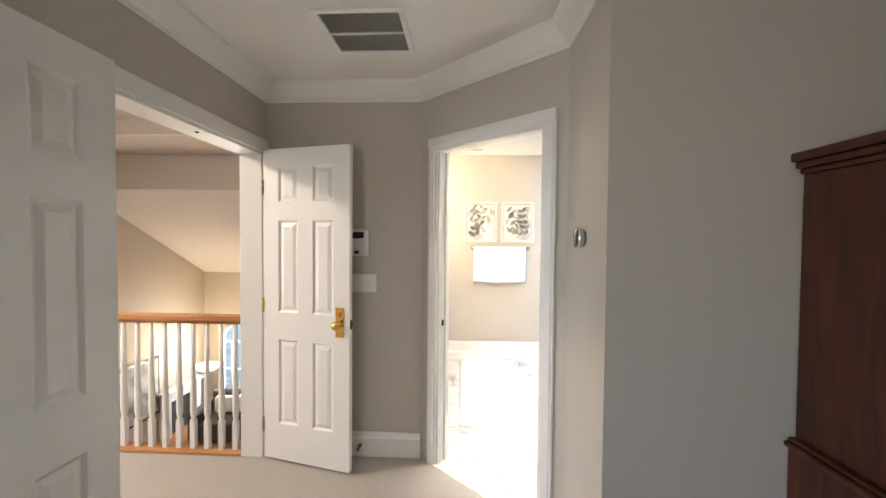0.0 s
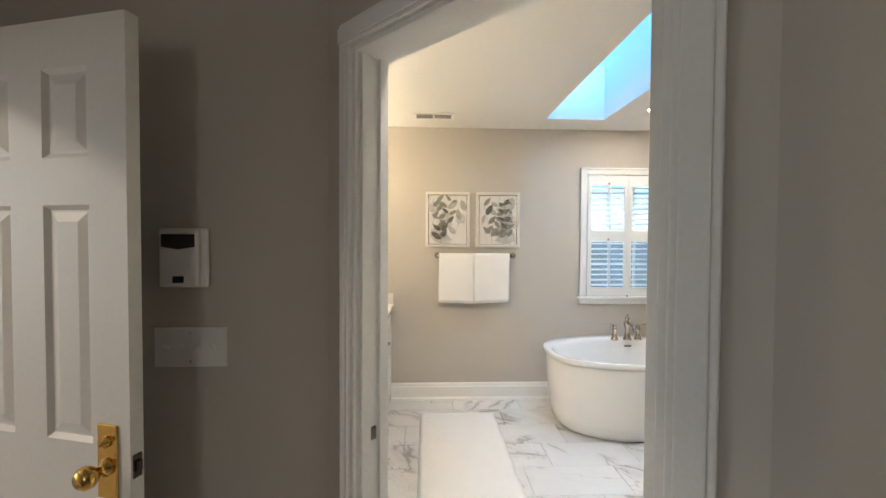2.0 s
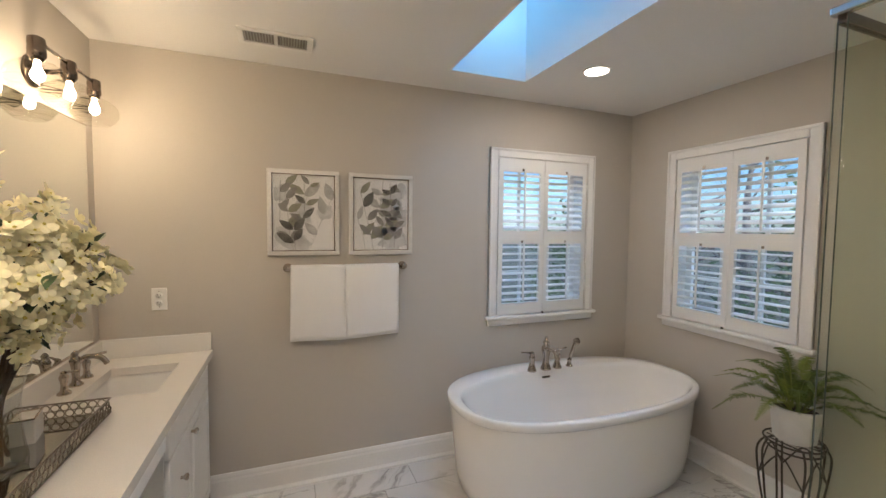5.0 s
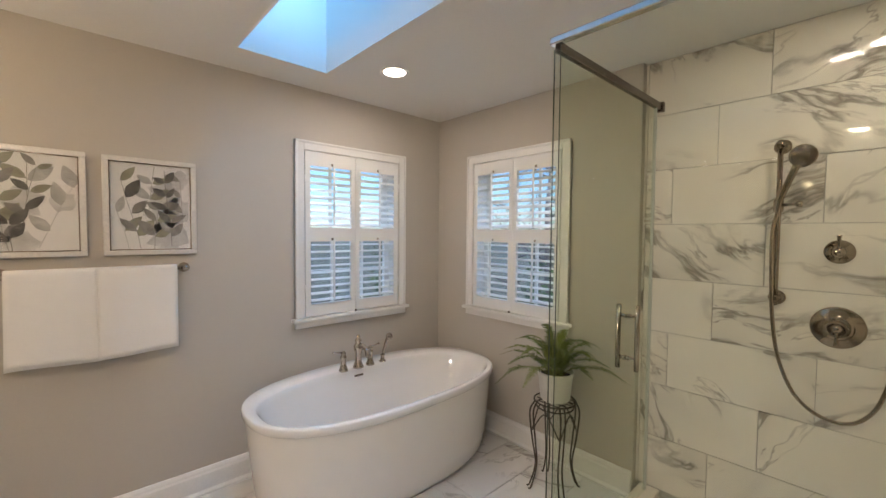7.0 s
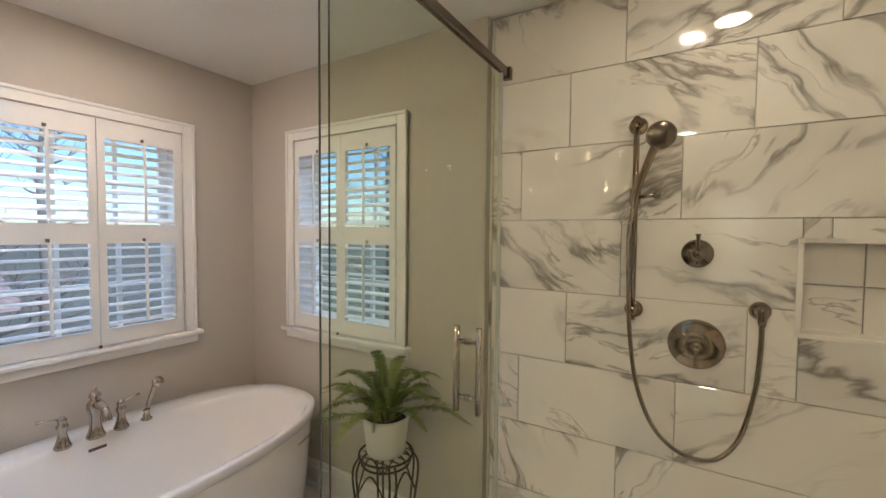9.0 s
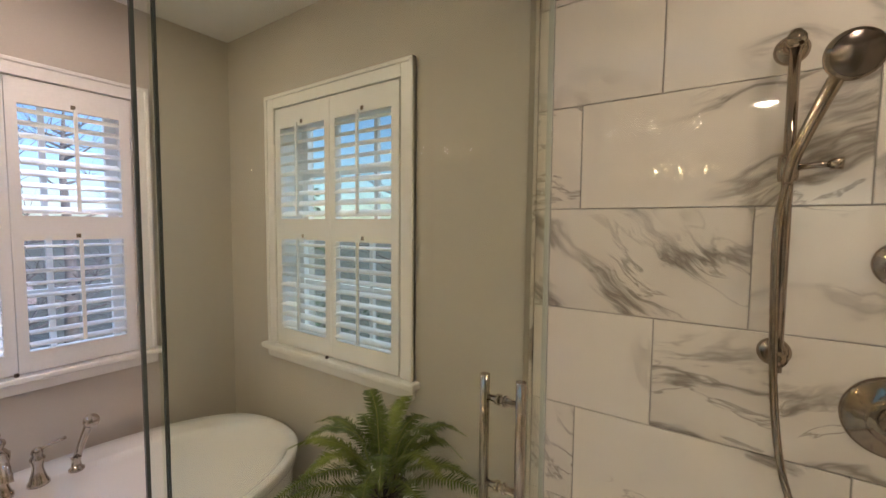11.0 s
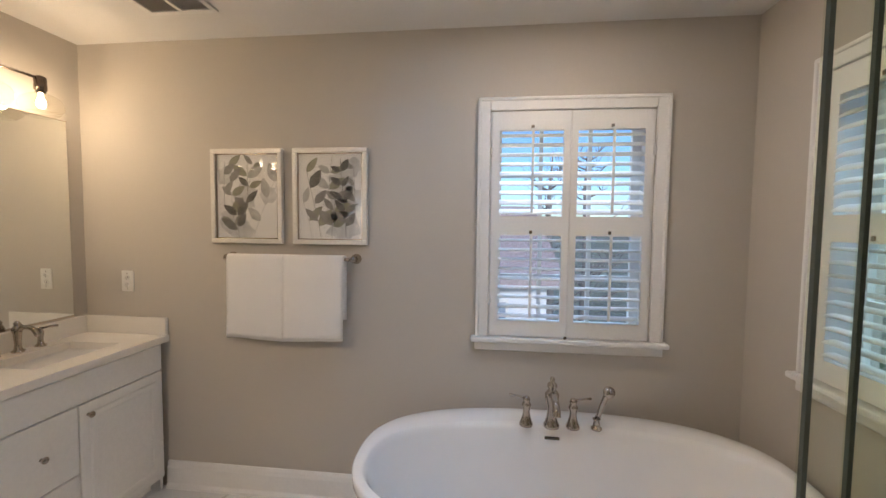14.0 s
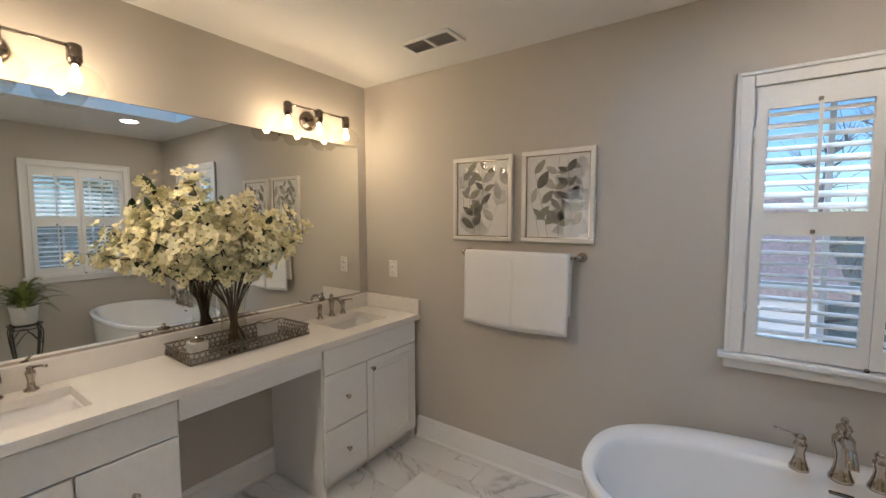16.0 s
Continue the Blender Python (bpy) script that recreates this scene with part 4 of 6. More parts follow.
soft_box(bm, GLASS_X - 0.016, GLASS_X + 0.016, SHOWER_END, DOOR_Y + 0.018, 2.296, 2.326, 0.006)
part("header", bm, CHROME, shower, "chrome header rail")
bm = bmesh.new()
soft_box(bm, GLASS_X + 0.017, TILE_X, DOOR_Y - 0.012, DOOR_Y + 0.012, 2.276, 2.314, 0.003)
soft_box(bm, TILE_X - 0.03, TILE_X, DOOR_Y - 0.02, DOOR_Y + 0.02, 2.268, 2.322, 0.003)
part("header", bm, BRONZE, shower, "dark nickel door header")
bm = bmesh.new()
for side in (-1, 1):
    y = DOOR_Y + side * 0.048
    tube(bm, [(2.512, y, 0.878), (2.512, y, 1.214)], 0.0125, 14)
for z in (0.937, 1.157):
    tube(bm, [(2.512, DOOR_Y - 0.048, z), (2.512, DOOR_Y + 0.048, z)], 0.0085, 10)
    for side in (-1, 1):
        tube(bm, [(2.512, DOOR_Y + side * 0.006, z), (2.512, DOOR_Y + side * 0.014, z)], 0.014, 12)
part("handle", bm, NICKEL, shower, "ladder pull handle in nickel")
curb = thing("shower_curb", "pale marble curb under the shower glass", "curb")
bm = bmesh.new()
soft_box(bm, GLASS_X - 0.055, GLASS_X + 0.055, SHOWER_END, DOOR_Y - 0.056, 0.0, 0.098, 0.005)
part("front_curb", bm, WALLTILE, curb)
bm = bmesh.new()
soft_box(bm, GLASS_X - 0.055, TILE_X - 0.002, DOOR_Y - 0.055, DOOR_Y + 0.055, 0.0, 0.099, 0.005)
part("side_curb", bm, WALLTILE, curb)

slide = thing("shower_rail", "polished nickel slide rail with a hand shower and hose", "shower rail", pose(TILE_X, 0.013, -0.018))
bm = bmesh.new()
tube(bm, [(-0.062, 2.760, 1.27), (-0.062, 2.760, 2.035)], 0.011, 12)
part("rail", bm, SHOWERNICKEL, slide)
for z in (2.012, 1.302):
    bm = bmesh.new()
    lathe(bm, [(0.034, 0), (0.034, 0.006), (0.024, 0.014), (0.013, 0.020), (0.013, 0.055), (0.018, 0.060), (0.018, 0.078), (0, 0.080)], pose(0, 2.760, z, 0, -90, 0), 20)
    part("bracket", bm, SHOWERNICKEL, slide)
bm = bmesh.new()
lathe(bm, [(0.017, -0.03), (0.019, -0.02), (0.019, 0.02), (0.017, 0.03)], pose(-0.062, 2.760, 1.735), 16)
tube(bm, [(-0.062, 2.760, 1.735), (-0.075, 2.715, 1.737), (-0.08, 2.69, 1.737)], 0.007, 10)
lathe(bm, [(0.012, 0), (0.014, 0.02), (0.0, 0.022)], pose(-0.08, 2.695, 1.737, 90, 0, 0), 12)
part("slider", bm, SHOWERNICKEL, slide)
bm = bmesh.new()
tube(bm, curve_points([(-0.075, 2.762, 1.70), (-0.085, 2.752, 1.76), (-0.098, 2.716, 1.86), (-0.110, 2.694, 1.915)]), [0.011 + 0.004 * (i / 24) for i in range(25)], 12)
lathe(bm, [(0.012, -0.050), (0.022, -0.040), (0.046, -0.012), (0.050, 0.0), (0.048, 0.010), (0.0, 0.012)], pose(-0.118, 2.676, 1.945, 0, -100, 12), 26)
part("hand_shower", bm, SHOWERNICKEL, slide)
bm = bmesh.new()
lathe(bm, [(0.043, 0.0115), (0.041, 0.0145), (0.0, 0.015)], pose(-0.118, 2.676, 1.945, 0, -100, 12), 26)
part("spray_face", bm, BRONZE, slide, "dark spray face")
bm = bmesh.new()
hose = curve_points([(-0.076, 2.762, 1.70), (-0.082, 2.775, 1.60), (-0.085, 2.772, 1.40), (-0.084, 2.762, 1.20), (-0.075, 2.735, 1.02), (-0.065, 2.675, 0.87), (-0.06, 2.585, 0.797), (-0.06, 2.49, 0.80), (-0.06, 2.42, 0.89), (-0.06, 2.38, 1.06), (-0.056, 2.368, 1.20), (-0.052, 2.366, 1.30)], 14)
tube(bm, hose, [0.0078 + 0.0008 * (i % 2) for i in range(len(hose))], 10)
part("hose", bm, SHOWERNICKEL, slide, "ribbed metal hose")
elbow = thing("shower_elbow", "polished nickel wall elbow holding the shower hose", "shower elbow", pose(TILE_X, 2.379, 1.317))
bm = bmesh.new()
lathe(bm, [(0.032, 0), (0.032, 0.005), (0.022, 0.014), (0.016, 0.02), (0.017, 0.055), (0.012, 0.066), (0, 0.068)], pose(0, 0, 0, 0, -90, 0), 20)
lathe(bm, [(0.011, -0.045), (0.014, -0.02), (0.014, 0.0)], pose(-0.052, 0, 0), 14)
part("elbow", bm, SHOWERNICKEL, elbow)
for y, z, r, up, label in ((2.567, 1.508, 0.052, 1, "small round nickel diverter valve on marble tile"), (2.562, 1.174, 0.092, -1, "large round nickel mixer valve on marble tile")):
    valve = thing("shower_valve", label, "shower valve", pose(TILE_X, y, z), "shower valves")
    bm = bmesh.new()
    lathe(bm, [(r, 0), (r, 0.004), (r * 0.93, 0.010), (r * 0.62, 0.013), (r * 0.58, 0.020), (r * 0.40, 0.024)], pose(0, 0, 0, 0, -90, 0), 36)
    part("escutcheon", bm, SHOWERNICKEL, valve)
    bm = bmesh.new()
    lathe(bm, [(r * 0.38, 0.018), (r * 0.36, 0.030), (0.020, 0.036), (0.022, 0.046), (0.015, 0.054), (0.009, 0.060), (0, 0.062)], pose(0, 0, 0, 0, -90, 0), 24)
    tube(bm, [(-0.046, 0, 0), (-0.056, 0, up * 0.035), (-0.060, 0, up * 0.064), (-0.060, 0, up * 0.072)], [0.008, 0.006, 0.007, 0.010], 10)
    part("lever", bm, SHOWERNICKEL, valve)

# ---------------------------------------------------------------- pictures, towels, outlet
LEAF_OUTLINE = [(0, 0), (0.16, 0.15), (0.42, 0.235), (0.70, 0.17), (0.90, 0.07), (1.0, 0.0), (0.90, -0.07), (0.70, -0.17), (0.42, -0.235), (0.16, -0.15)]


def leaf_blob(bm, x, z, angle, size, y, fat=1.0):
    c, s = math.cos(angle), math.sin(angle)
    bm.faces.new([bm.verts.new((x + size * (u * c - v * fat * s), y, z + size * (u * s + v * fat * c))) for u, v in LEAF_OUTLINE])


def botanical(x0, x1, z0, z1, sprays, washes, label):
    pic = thing("framed_picture", label, "picture", pose(x0, FAR, z0), "botanical pictures")
    w, h, f = x1 - x0, z1 - z0, 0.026
    own = bmesh.new()
    for a, b, c, d in ((0, w, 0, f), (0, w, h - f, h), (0, f, f, h - f), (w - f, w, f, h - f)):
        soft_box(own, a, b, -0.030, -0.001, c, d, 0.004)
    part("frame", own, FRAMEPAINT, pic, "thin silver-white picture frame")
    own = bmesh.new()
    for a, b, c, d in ((f, w - f, f, f + 0.005), (f, w - f, h - f - 0.005, h - f), (f, f + 0.005, f, h - f), (w - f - 0.005, w - f, f, h - f)):
        box(own, a, b, -0.021, -0.012, c, d)
    part("inner_lip", own, NICKEL, pic, "narrow silver inner lip")
    own = bmesh.new()
    box(own, f - 0.004, w - f + 0.004, -0.012, -0.008, f - 0.004, h - f + 0.004)
    paper = part("paper", own, PAPER, pic)
    ink = {m.name: (bmesh.new(), m) for m in (INK_DARK, INK_MID, INK_PALE, INK_OLIVE, INK_WASH)}
    rnd = random.Random(int(x0 * 1000))
    depth = {INK_WASH.name: -0.0124, INK_PALE.name: -0.0124, INK_OLIVE.name: -0.0126, INK_MID.name: -0.0130, INK_DARK.name: -0.0134}
    lo, hi = f + 0.012, w - f - 0.012
    tones = [INK_PALE, INK_OLIVE, INK_MID, INK_DARK]
    for u, v, length, lean, bend, pairs, size, tone in sprays:
        x, z, ang = f + u * (w - 2 * f), f + v * (h - 2 * f), radians(90 + lean)
        step = length * h / pairs
        line = [(x, z)]
        for k in range(pairs):
            ang += radians(bend / pairs + rnd.uniform(-4, 4))
            x, z = x + step * math.cos(ang), z + step * math.sin(ang)
            line.append((x, z))
            for side in (-1, 1):
                shade = tones[max(0, min(3, tones.index(tone) + rnd.choice((-1, 0, 0, 0, 1))))]
                own, y = ink[shade.name][0], depth[shade.name]
                s = size * rnd.uniform(0.78, 1.12) * (1 - 0.25 * k / pairs)
                a = ang + side * radians(rnd.uniform(34, 66))
                px, pz = x - side * 0.002, z + rnd.uniform(-0.4, 0.2) * step * 0.6
                if lo < px + s * math.cos(a) < hi and f + 0.01 < pz + s * math.sin(a) < h - f - 0.004 and lo < px < hi:
                    leaf_blob(own, px, pz, a, s, y - 0.0001 * k - 0.00004 * side, rnd.uniform(0.85, 1.2))
        own, y = ink[tone.name][0], depth[tone.name]
        for (ax, az), (bx, bz) in zip(line, line[1:]):
            if lo < ax < hi and lo < bx < hi and f < bz < h - f - 0.005:
                n = Vector((-(bz - az), bx - ax)).normalized() * 0.0012
                own.faces.new([own.verts.new(q) for q in ((ax - n.x, y, az - n.y), (ax + n.x, y, az + n.y), (bx + n.x, y, bz + n.y), (bx - n.x, y, bz - n.y))])
    for u, v, r, tone in washes:
        own, y = ink[tone.name][0], depth[tone.name] + 0.0003
        x, z = f + u * (w - 2 * f), f + v * (h - 2 * f)
        own.faces.new([own.verts.new((min(max(x + r * (1 + 0.25 * math.sin(3 * k + u * 9)) * math.cos(k * math.pi / 8), lo), hi), y, min(max(z + r * (1 + 0.2 * math.cos(2 * k + v * 7)) * math.sin(k * math.pi / 8), f + 0.006), h - f - 0.006))) for k in range(16)])
    for own, m in ink.values():
        part("painted_leaves", own, m, paper)
    own = bmesh.new()
    box(own, f, w - f, -0.0175, -0.0165, f, h - f)
    pane = part("glazing", own, PICTUREGLASS, pic)
    pane.visible_shadow = False
    return pic


botanical(0.050, 0.464, 1.444, 1.960, [
    (0.33, 0.00, 0.92, 14, -10, 6, 0.100, INK_MID), (0.46, 0.20, 0.60, 0, -8, 3, 0.090, INK_MID), (0.60, 0.04, 0.66, -15, -10, 3, 0.125, INK_PALE), (0.36, 0.00, 0.24, 2, 0, 2, 0.105, INK_DARK), (0.50, 0.56, 0.34, -8, 6, 2, 0.105, INK_OLIVE), (0.12, 0.40, 0.46, -4, -4, 3, 0.085, INK_MID)],
    [(0.20, 0.20, 0.060, INK_WASH), (0.42, 0.05, 0.070, INK_WASH), (0.14, 0.74, 0.050, INK_WASH), (0.84, 0.52, 0.050, INK_WASH), (0.46, 0.50, 0.070, INK_WASH)], "framed grey watercolour of leafy sprigs above the towel bar")
botanical(0.524, 0.938, 1.444, 1.960, [
    (0.36, 0.00, 0.94, 11, 4, 5, 0.118, INK_MID), (0.74, 0.04, 0.94, -3, 3, 7, 0.092, INK_DARK), (0.22, 0.00, 0.40, 10, 8, 2, 0.120, INK_PALE), (0.52, 0.00, 0.46, -6, -4, 3, 0.105, INK_MID), (0.46, 0.42, 0.50, 0, -6, 3, 0.105, INK_OLIVE), (0.88, 0.30, 0.50, -2, 6, 3, 0.085, INK_MID)],
    [(0.70, 0.16, 0.090, INK_WASH), (0.84, 0.46, 0.070, INK_WASH), (0.60, 0.36, 0.070, INK_WASH), (0.84, 0.84, 0.050, INK_WASH), (0.66, 0.66, 0.070, INK_WASH)], "framed grey watercolour of leafy branches above the towel bar")

bar = thing("towel_bar", "polished nickel towel bar on round brackets", "towel bar", pose(0, FAR, 1.368))
bm = bmesh.new()
tube(bm, [(0.150, -0.062, 0), (0.886, -0.062, 0)], 0.009, 12)
part("rod", bm, NICKEL, bar)
for x in (0.162, 0.874):
    bm = bmesh.new()
    lathe(bm, [(0.027, 0), (0.027, 0.006), (0.016, 0.014), (0.012, 0.03), (0.016, 0.05), (0.019, 0.062), (0.014, 0.074), (0, 0.078)], pose(x, -0.0005, 0, 90, 0, 0), 18)
    part("bracket", bm, NICKEL, bar)


def towel(x0, x1, drop, back, seed):
    """A folded bath towel over the bar: front flap, bend and back flap."""
    t = thing("towel", "white terry hand towel folded over the towel bar", "towel", pose(0, FAR, 1.368), "towels on the bar")
    own = bmesh.new()
    nx = 16
    line = [(-0.062 - 0.020 - 0.010 * (1 - k / 14) ** 1.0, -drop + drop * k / 14) for k in range(15)]
    line += [(-0.062 - 0.019 * math.cos(a), 0.017 * math.sin(a)) for a in (0.6, 1.2, 1.9, 2.5)]
    line += [(-0.062 + 0.019 + 0.006 * k / 10, -back * k / 10) for k in range(1, 11)]
    rows = []
    for i in range(nx + 1):
        u = i / nx
        col = []
        for y, z in line:
            low = max(0.0, -z) / drop
            ripple = 0.006 * low * math.sin(u * 7 + seed) + 0.004 * noise.noise((u * 3 + seed, z * 5, 0))
            sway = 0.012 * low * (u - 0.5) * (1 if seed % 2 else -0.4)
            col.append(own.verts.new((x0 + (x1 - x0) * u + sway, min(y + (ripple if y < -0.062 else 0), -0.012), z + 0.008 * low * math.sin(u * 3 + seed))))
        rows.append(col)
    for a, b in zip(rows, rows[1:]):
        for k in range(len(line) - 1):
            own.faces.new((a[k], b[k], b[k + 1], a[k + 1])).smooth = True
    cloth = part("cloth", own, TOWEL, t)
    mod = cloth.modifiers.new("thickness", "SOLIDIFY")
    mod.thickness, mod.offset = 0.011, 0.0
    own = bmesh.new()
    for z in (-drop + 0.022, -drop + 0.030):
        tube(own, [(x0 + 0.004 + (x1 - x0 - 0.008) * k / 12, -0.1005 + 0.006 * math.sin(k / 12 * 7 + seed) - 0.001, z + 0.008 * math.sin(k / 12 * 3 + seed)) for k in range(13)], 0.0022, 6)
    part("hem", own, TOWEL, t)
    return t


towel(0.177, 0.500, 0.440, 0.34, 1)
towel(0.492, 0.830, 0.432, 0.33, 4)


def cover_plate(name, label, category, m, w, h, gangs, outlet=False):
    """A wall plate, its face towards -y."""
    p = thing(name, label, category, m)
    own = bmesh.new()
    soft_box(own, -w / 2, w / 2, -0.007, 0, -h / 2, h / 2, 0.003)
    part("plate", own, PLASTIC, p)
    for g in range(gangs):
        x = (g - (gangs - 1) / 2) * 0.046
        if outlet:
            for z in (-0.021, 0.021):
                own = bmesh.new()
                lathe(own, [(0.0165, 0), (0.0165, 0.0025), (0, 0.003)], pose(x, -0.0068, z, 90, 0, 0), 16)
                socket = part("receptacle", own, PLASTIC, p)
                own = bmesh.new()
                for dx in (-0.006, 0.006):
                    box(own, x + dx - 0.001, x + dx + 0.001, -0.0103, -0.0095, z - 0.002, z + 0.007)
                box(own, x - 0.002, x + 0.002, -0.0103, -0.0095, z - 0.010, z - 0.006)
                part("slot", own, SLOT, socket, "dark plug slots")
        else:
            own = bmesh.new()
            box(own, x - 0.006, x + 0.006, -0.0085, -0.0065, -0.013, 0.013)
            part("toggle_slot", own, PLASTIC, p)
            own = bmesh.new()
            tilt = 1 if g != 2 else -1
            tube(own, [(x, -0.006, 0.002 * tilt), (x, -0.024, 0.010 * tilt)], [0.0065, 0.0055], 8)
            part("toggle", own, PLASTIC, p)
    for z in (-h * 0.36, h * 0.36):
        own = bmesh.new()
        lathe(own, [(0.003, 0), (0.003, 0.001), (0, 0.0012)], pose(0, -0.0069, z, 90, 0, 0), 8)
        part("screw", own, NICKEL, p)
    return p


cover_plate("wall_outlet", "white duplex outlet on the wall above the counter", "outlet", pose(-0.497, FAR, 1.213), 0.074, 0.122, 1, True)
cover_plate("light_switch", "white four-gang switch plate on the bedroom wall", "light switch", pose(-0.661, A_Y, 1.184), 0.218, 0.122, 4)
pad = thing("wall_keypad", "white plastic wall keypad with a dark display", "keypad", pose(-0.675, A_Y, 1.458))
bm = bmesh.new()
soft_box(bm, -0.072, 0.072, -0.016, 0, -0.090, 0.090, 0.006)
part("base", bm, PLASTIC, pad)
bm = bmesh.new()
soft_box(bm, -0.064, 0.052, -0.032, -0.014, -0.086, 0.086, 0.008, 3)
part("cover", bm, PLASTIC, pad)
bm = bmesh.new()
bm.faces.new([bm.verts.new(p) for p in ((-0.055, -0.0325, 0.072), (0.043, -0.0325, 0.072), (0.043, -0.0325, 0.034), (-0.006, -0.0325, 0.026), (-0.055, -0.0325, 0.034))])
part("display", bm, DARKPLASTIC, pad, "dark display window")
bm = bmesh.new()
soft_box(bm, -0.022, 0.010, -0.0345, -0.031, -0.074, -0.054, 0.001)
part("badge", bm, DARKPLASTIC, pad, "small dark badge")
stat = thing("thermostat", "round dark glass and steel thermostat on the wall", "thermostat", pose(CORNER[0], 1.622, 1.500, 0, -90, 0))
bm = bmesh.new()
lathe(bm, [(0.032, 0), (0.034, 0.010), (0.042, 0.014), (0.0425, 0.030), (0.040, 0.033)], None, 40)
part("ring", bm, CHROME, stat, "brushed steel ring")
bm = bmesh.new()
lathe(bm, [(0.040, 0.0325), (0.036, 0.0355), (0.0, 0.037)], None, 40)
part("display", bm, DARKPLASTIC, stat, "black glass face")
stop = thing("door_stop", "small spring door stop on the baseboard", "door stop", pose(-0.655, A_Y - 0.018, 0.075))
bm = bmesh.new()
lathe(bm, [(0.012, 0), (0.012, 0.005), (0.006, 0.007), (0.006, 0.050), (0.010, 0.052), (0.010, 0.062), (0, 0.063)], pose(0, 0, 0, 90, 0, 0), 12)
part("spring", bm, BRONZE, stop)

# ---------------------------------------------------------------- ceiling fittings


def grille(name, label, x0, x1, y0, y1, z, across, count, bank_split):
    g = thing(name, label, "vent")
    own = bmesh.new()
    b = 0.028
    for a in ((x0, x1, y0, y0 + b), (x0, x1, y1 - b, y1), (x0, x0 + b, y0 + b, y1 - b), (x1 - b, x1, y0 + b, y1 - b)):
        soft_box(own, *a, z - 0.010, z, 0.003)
    if bank_split == "y":
        box(own, x0 + b, x1 - b, (y0 + y1) / 2 - 0.007, (y0 + y1) / 2 + 0.007, z - 0.009, z - 0.001)
    else:
        box(own, (x0 + x1) / 2 - 0.008, (x0 + x1) / 2 + 0.008, y0 + b, y1 - b, z - 0.009, z - 0.001)
    part("frame", own, TRIM, g)
    # flat sheet behind the slats, its grey stands for the duct's shade
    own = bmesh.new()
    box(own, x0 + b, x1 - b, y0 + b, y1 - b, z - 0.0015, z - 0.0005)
    part("backing", own, DUCT_SHADE, g, "grey sheet standing for the shade in the duct")
    for k in range(count):
        own = bmesh.new()
        if across == "x":
            u = x0 + b + (x1 - x0 - 2 * b) * (k + 0.5) / count
            v = [own.verts.new(p) for p in ((u - 0.003, y0 + b, z - 0.002), (u + 0.002, y0 + b, z - 0.009), (u + 0.002, y1 - b, z - 0.009), (u - 0.003, y1 - b, z - 0.002))]
        else:
            u = y0 + b + (y1 - y0 - 2 * b) * (k + 0.5) / count
            v = [own.verts.new(p) for p in ((x0 + b, u - 0.003, z - 0.002), (x0 + b, u + 0.002, z - 0.009), (x1 - b, u + 0.002, z - 0.009), (x1 - b, u - 0.003, z - 0.002))]
        own.faces.new(v)
        bmesh.ops.solidify(own, geom=own.faces[:], thickness=0.0012)
        part("slat", own, GREYMETAL, g)
    return g


grille("return_vent", "white framed return air grille in the bedroom ceiling", -0.672, -0.245, 1.738, 2.168, BED_CEIL, "x", 44, "y")
grille("ceiling_vent", "white supply register in the bathroom ceiling", -0.058, 0.292, 4.700, 4.878, CEIL, "x", 22, "x")


def downlight(x, y, z, power):
    d = thing("downlight", "lit recessed ceiling downlight with a white trim ring", "ceiling light", pose(x, y, z), "recessed downlights")
    own = bmesh.new()
    lathe(own, [(0.090, 0.0), (0.090, -0.004), (0.078, -0.006), (0.068, -0.001)], None, 36)
    part("trim_ring", own, TRIM, d)
    own = bmesh.new()
    lathe(own, [(0.0, -0.0022), (0.069, -0.002), (0.069, -0.0005), (0.0, -0.0005)], None, 36)
    part("lens", own, LENS, d, "glowing warm lens")
    lamp("downlight_beam", "AREA", pose(x, y, z - 0.008), power, (1.0, 0.84, 0.67), disk=0.13)
    return d


downlight(1.888, 4.505, CEIL, 5.0)
downlight(0.042, 2.610, CEIL, 13.5)
# unseen downlight over the shower, added to brighten the tile
downlight(2.35, 2.45, CEIL, 2.8)

# ---------------------------------------------------------------- rug
rug = thing("bath_rug", "long white cotton bath rug on the tile floor", "rug", pose(0.330, 3.945, 0.001))
bm = bmesh.new()
nx, ny = 24, 56
grid = [[bm.verts.new((-0.316 + 0.632 * i / nx + 0.004 * noise.noise((i * 0.6, j * 0.4, 3)), -0.865 + 1.73 * j / ny, 0.014 + 0.003 * noise.noise((i * 0.9, j * 0.9, 0)))) for j in range(ny + 1)] for i in range(nx + 1)]
for i in range(nx):
    for j in range(ny):
        bm.faces.new((grid[i][j], grid[i + 1][j], grid[i + 1][j + 1], grid[i][j + 1])).smooth = True
edge = [e for e in bm.edges if e.is_boundary]
out = bmesh.ops.extrude_edge_only(bm, edges=edge)
for v in [g for g in out["geom"] if isinstance(g, bmesh.types.BMVert)]:
    v.co.z = 0.0
    v.co.x *= 1.012
    v.co.y *= 1.004
part("mat", bm, RUG, rug)

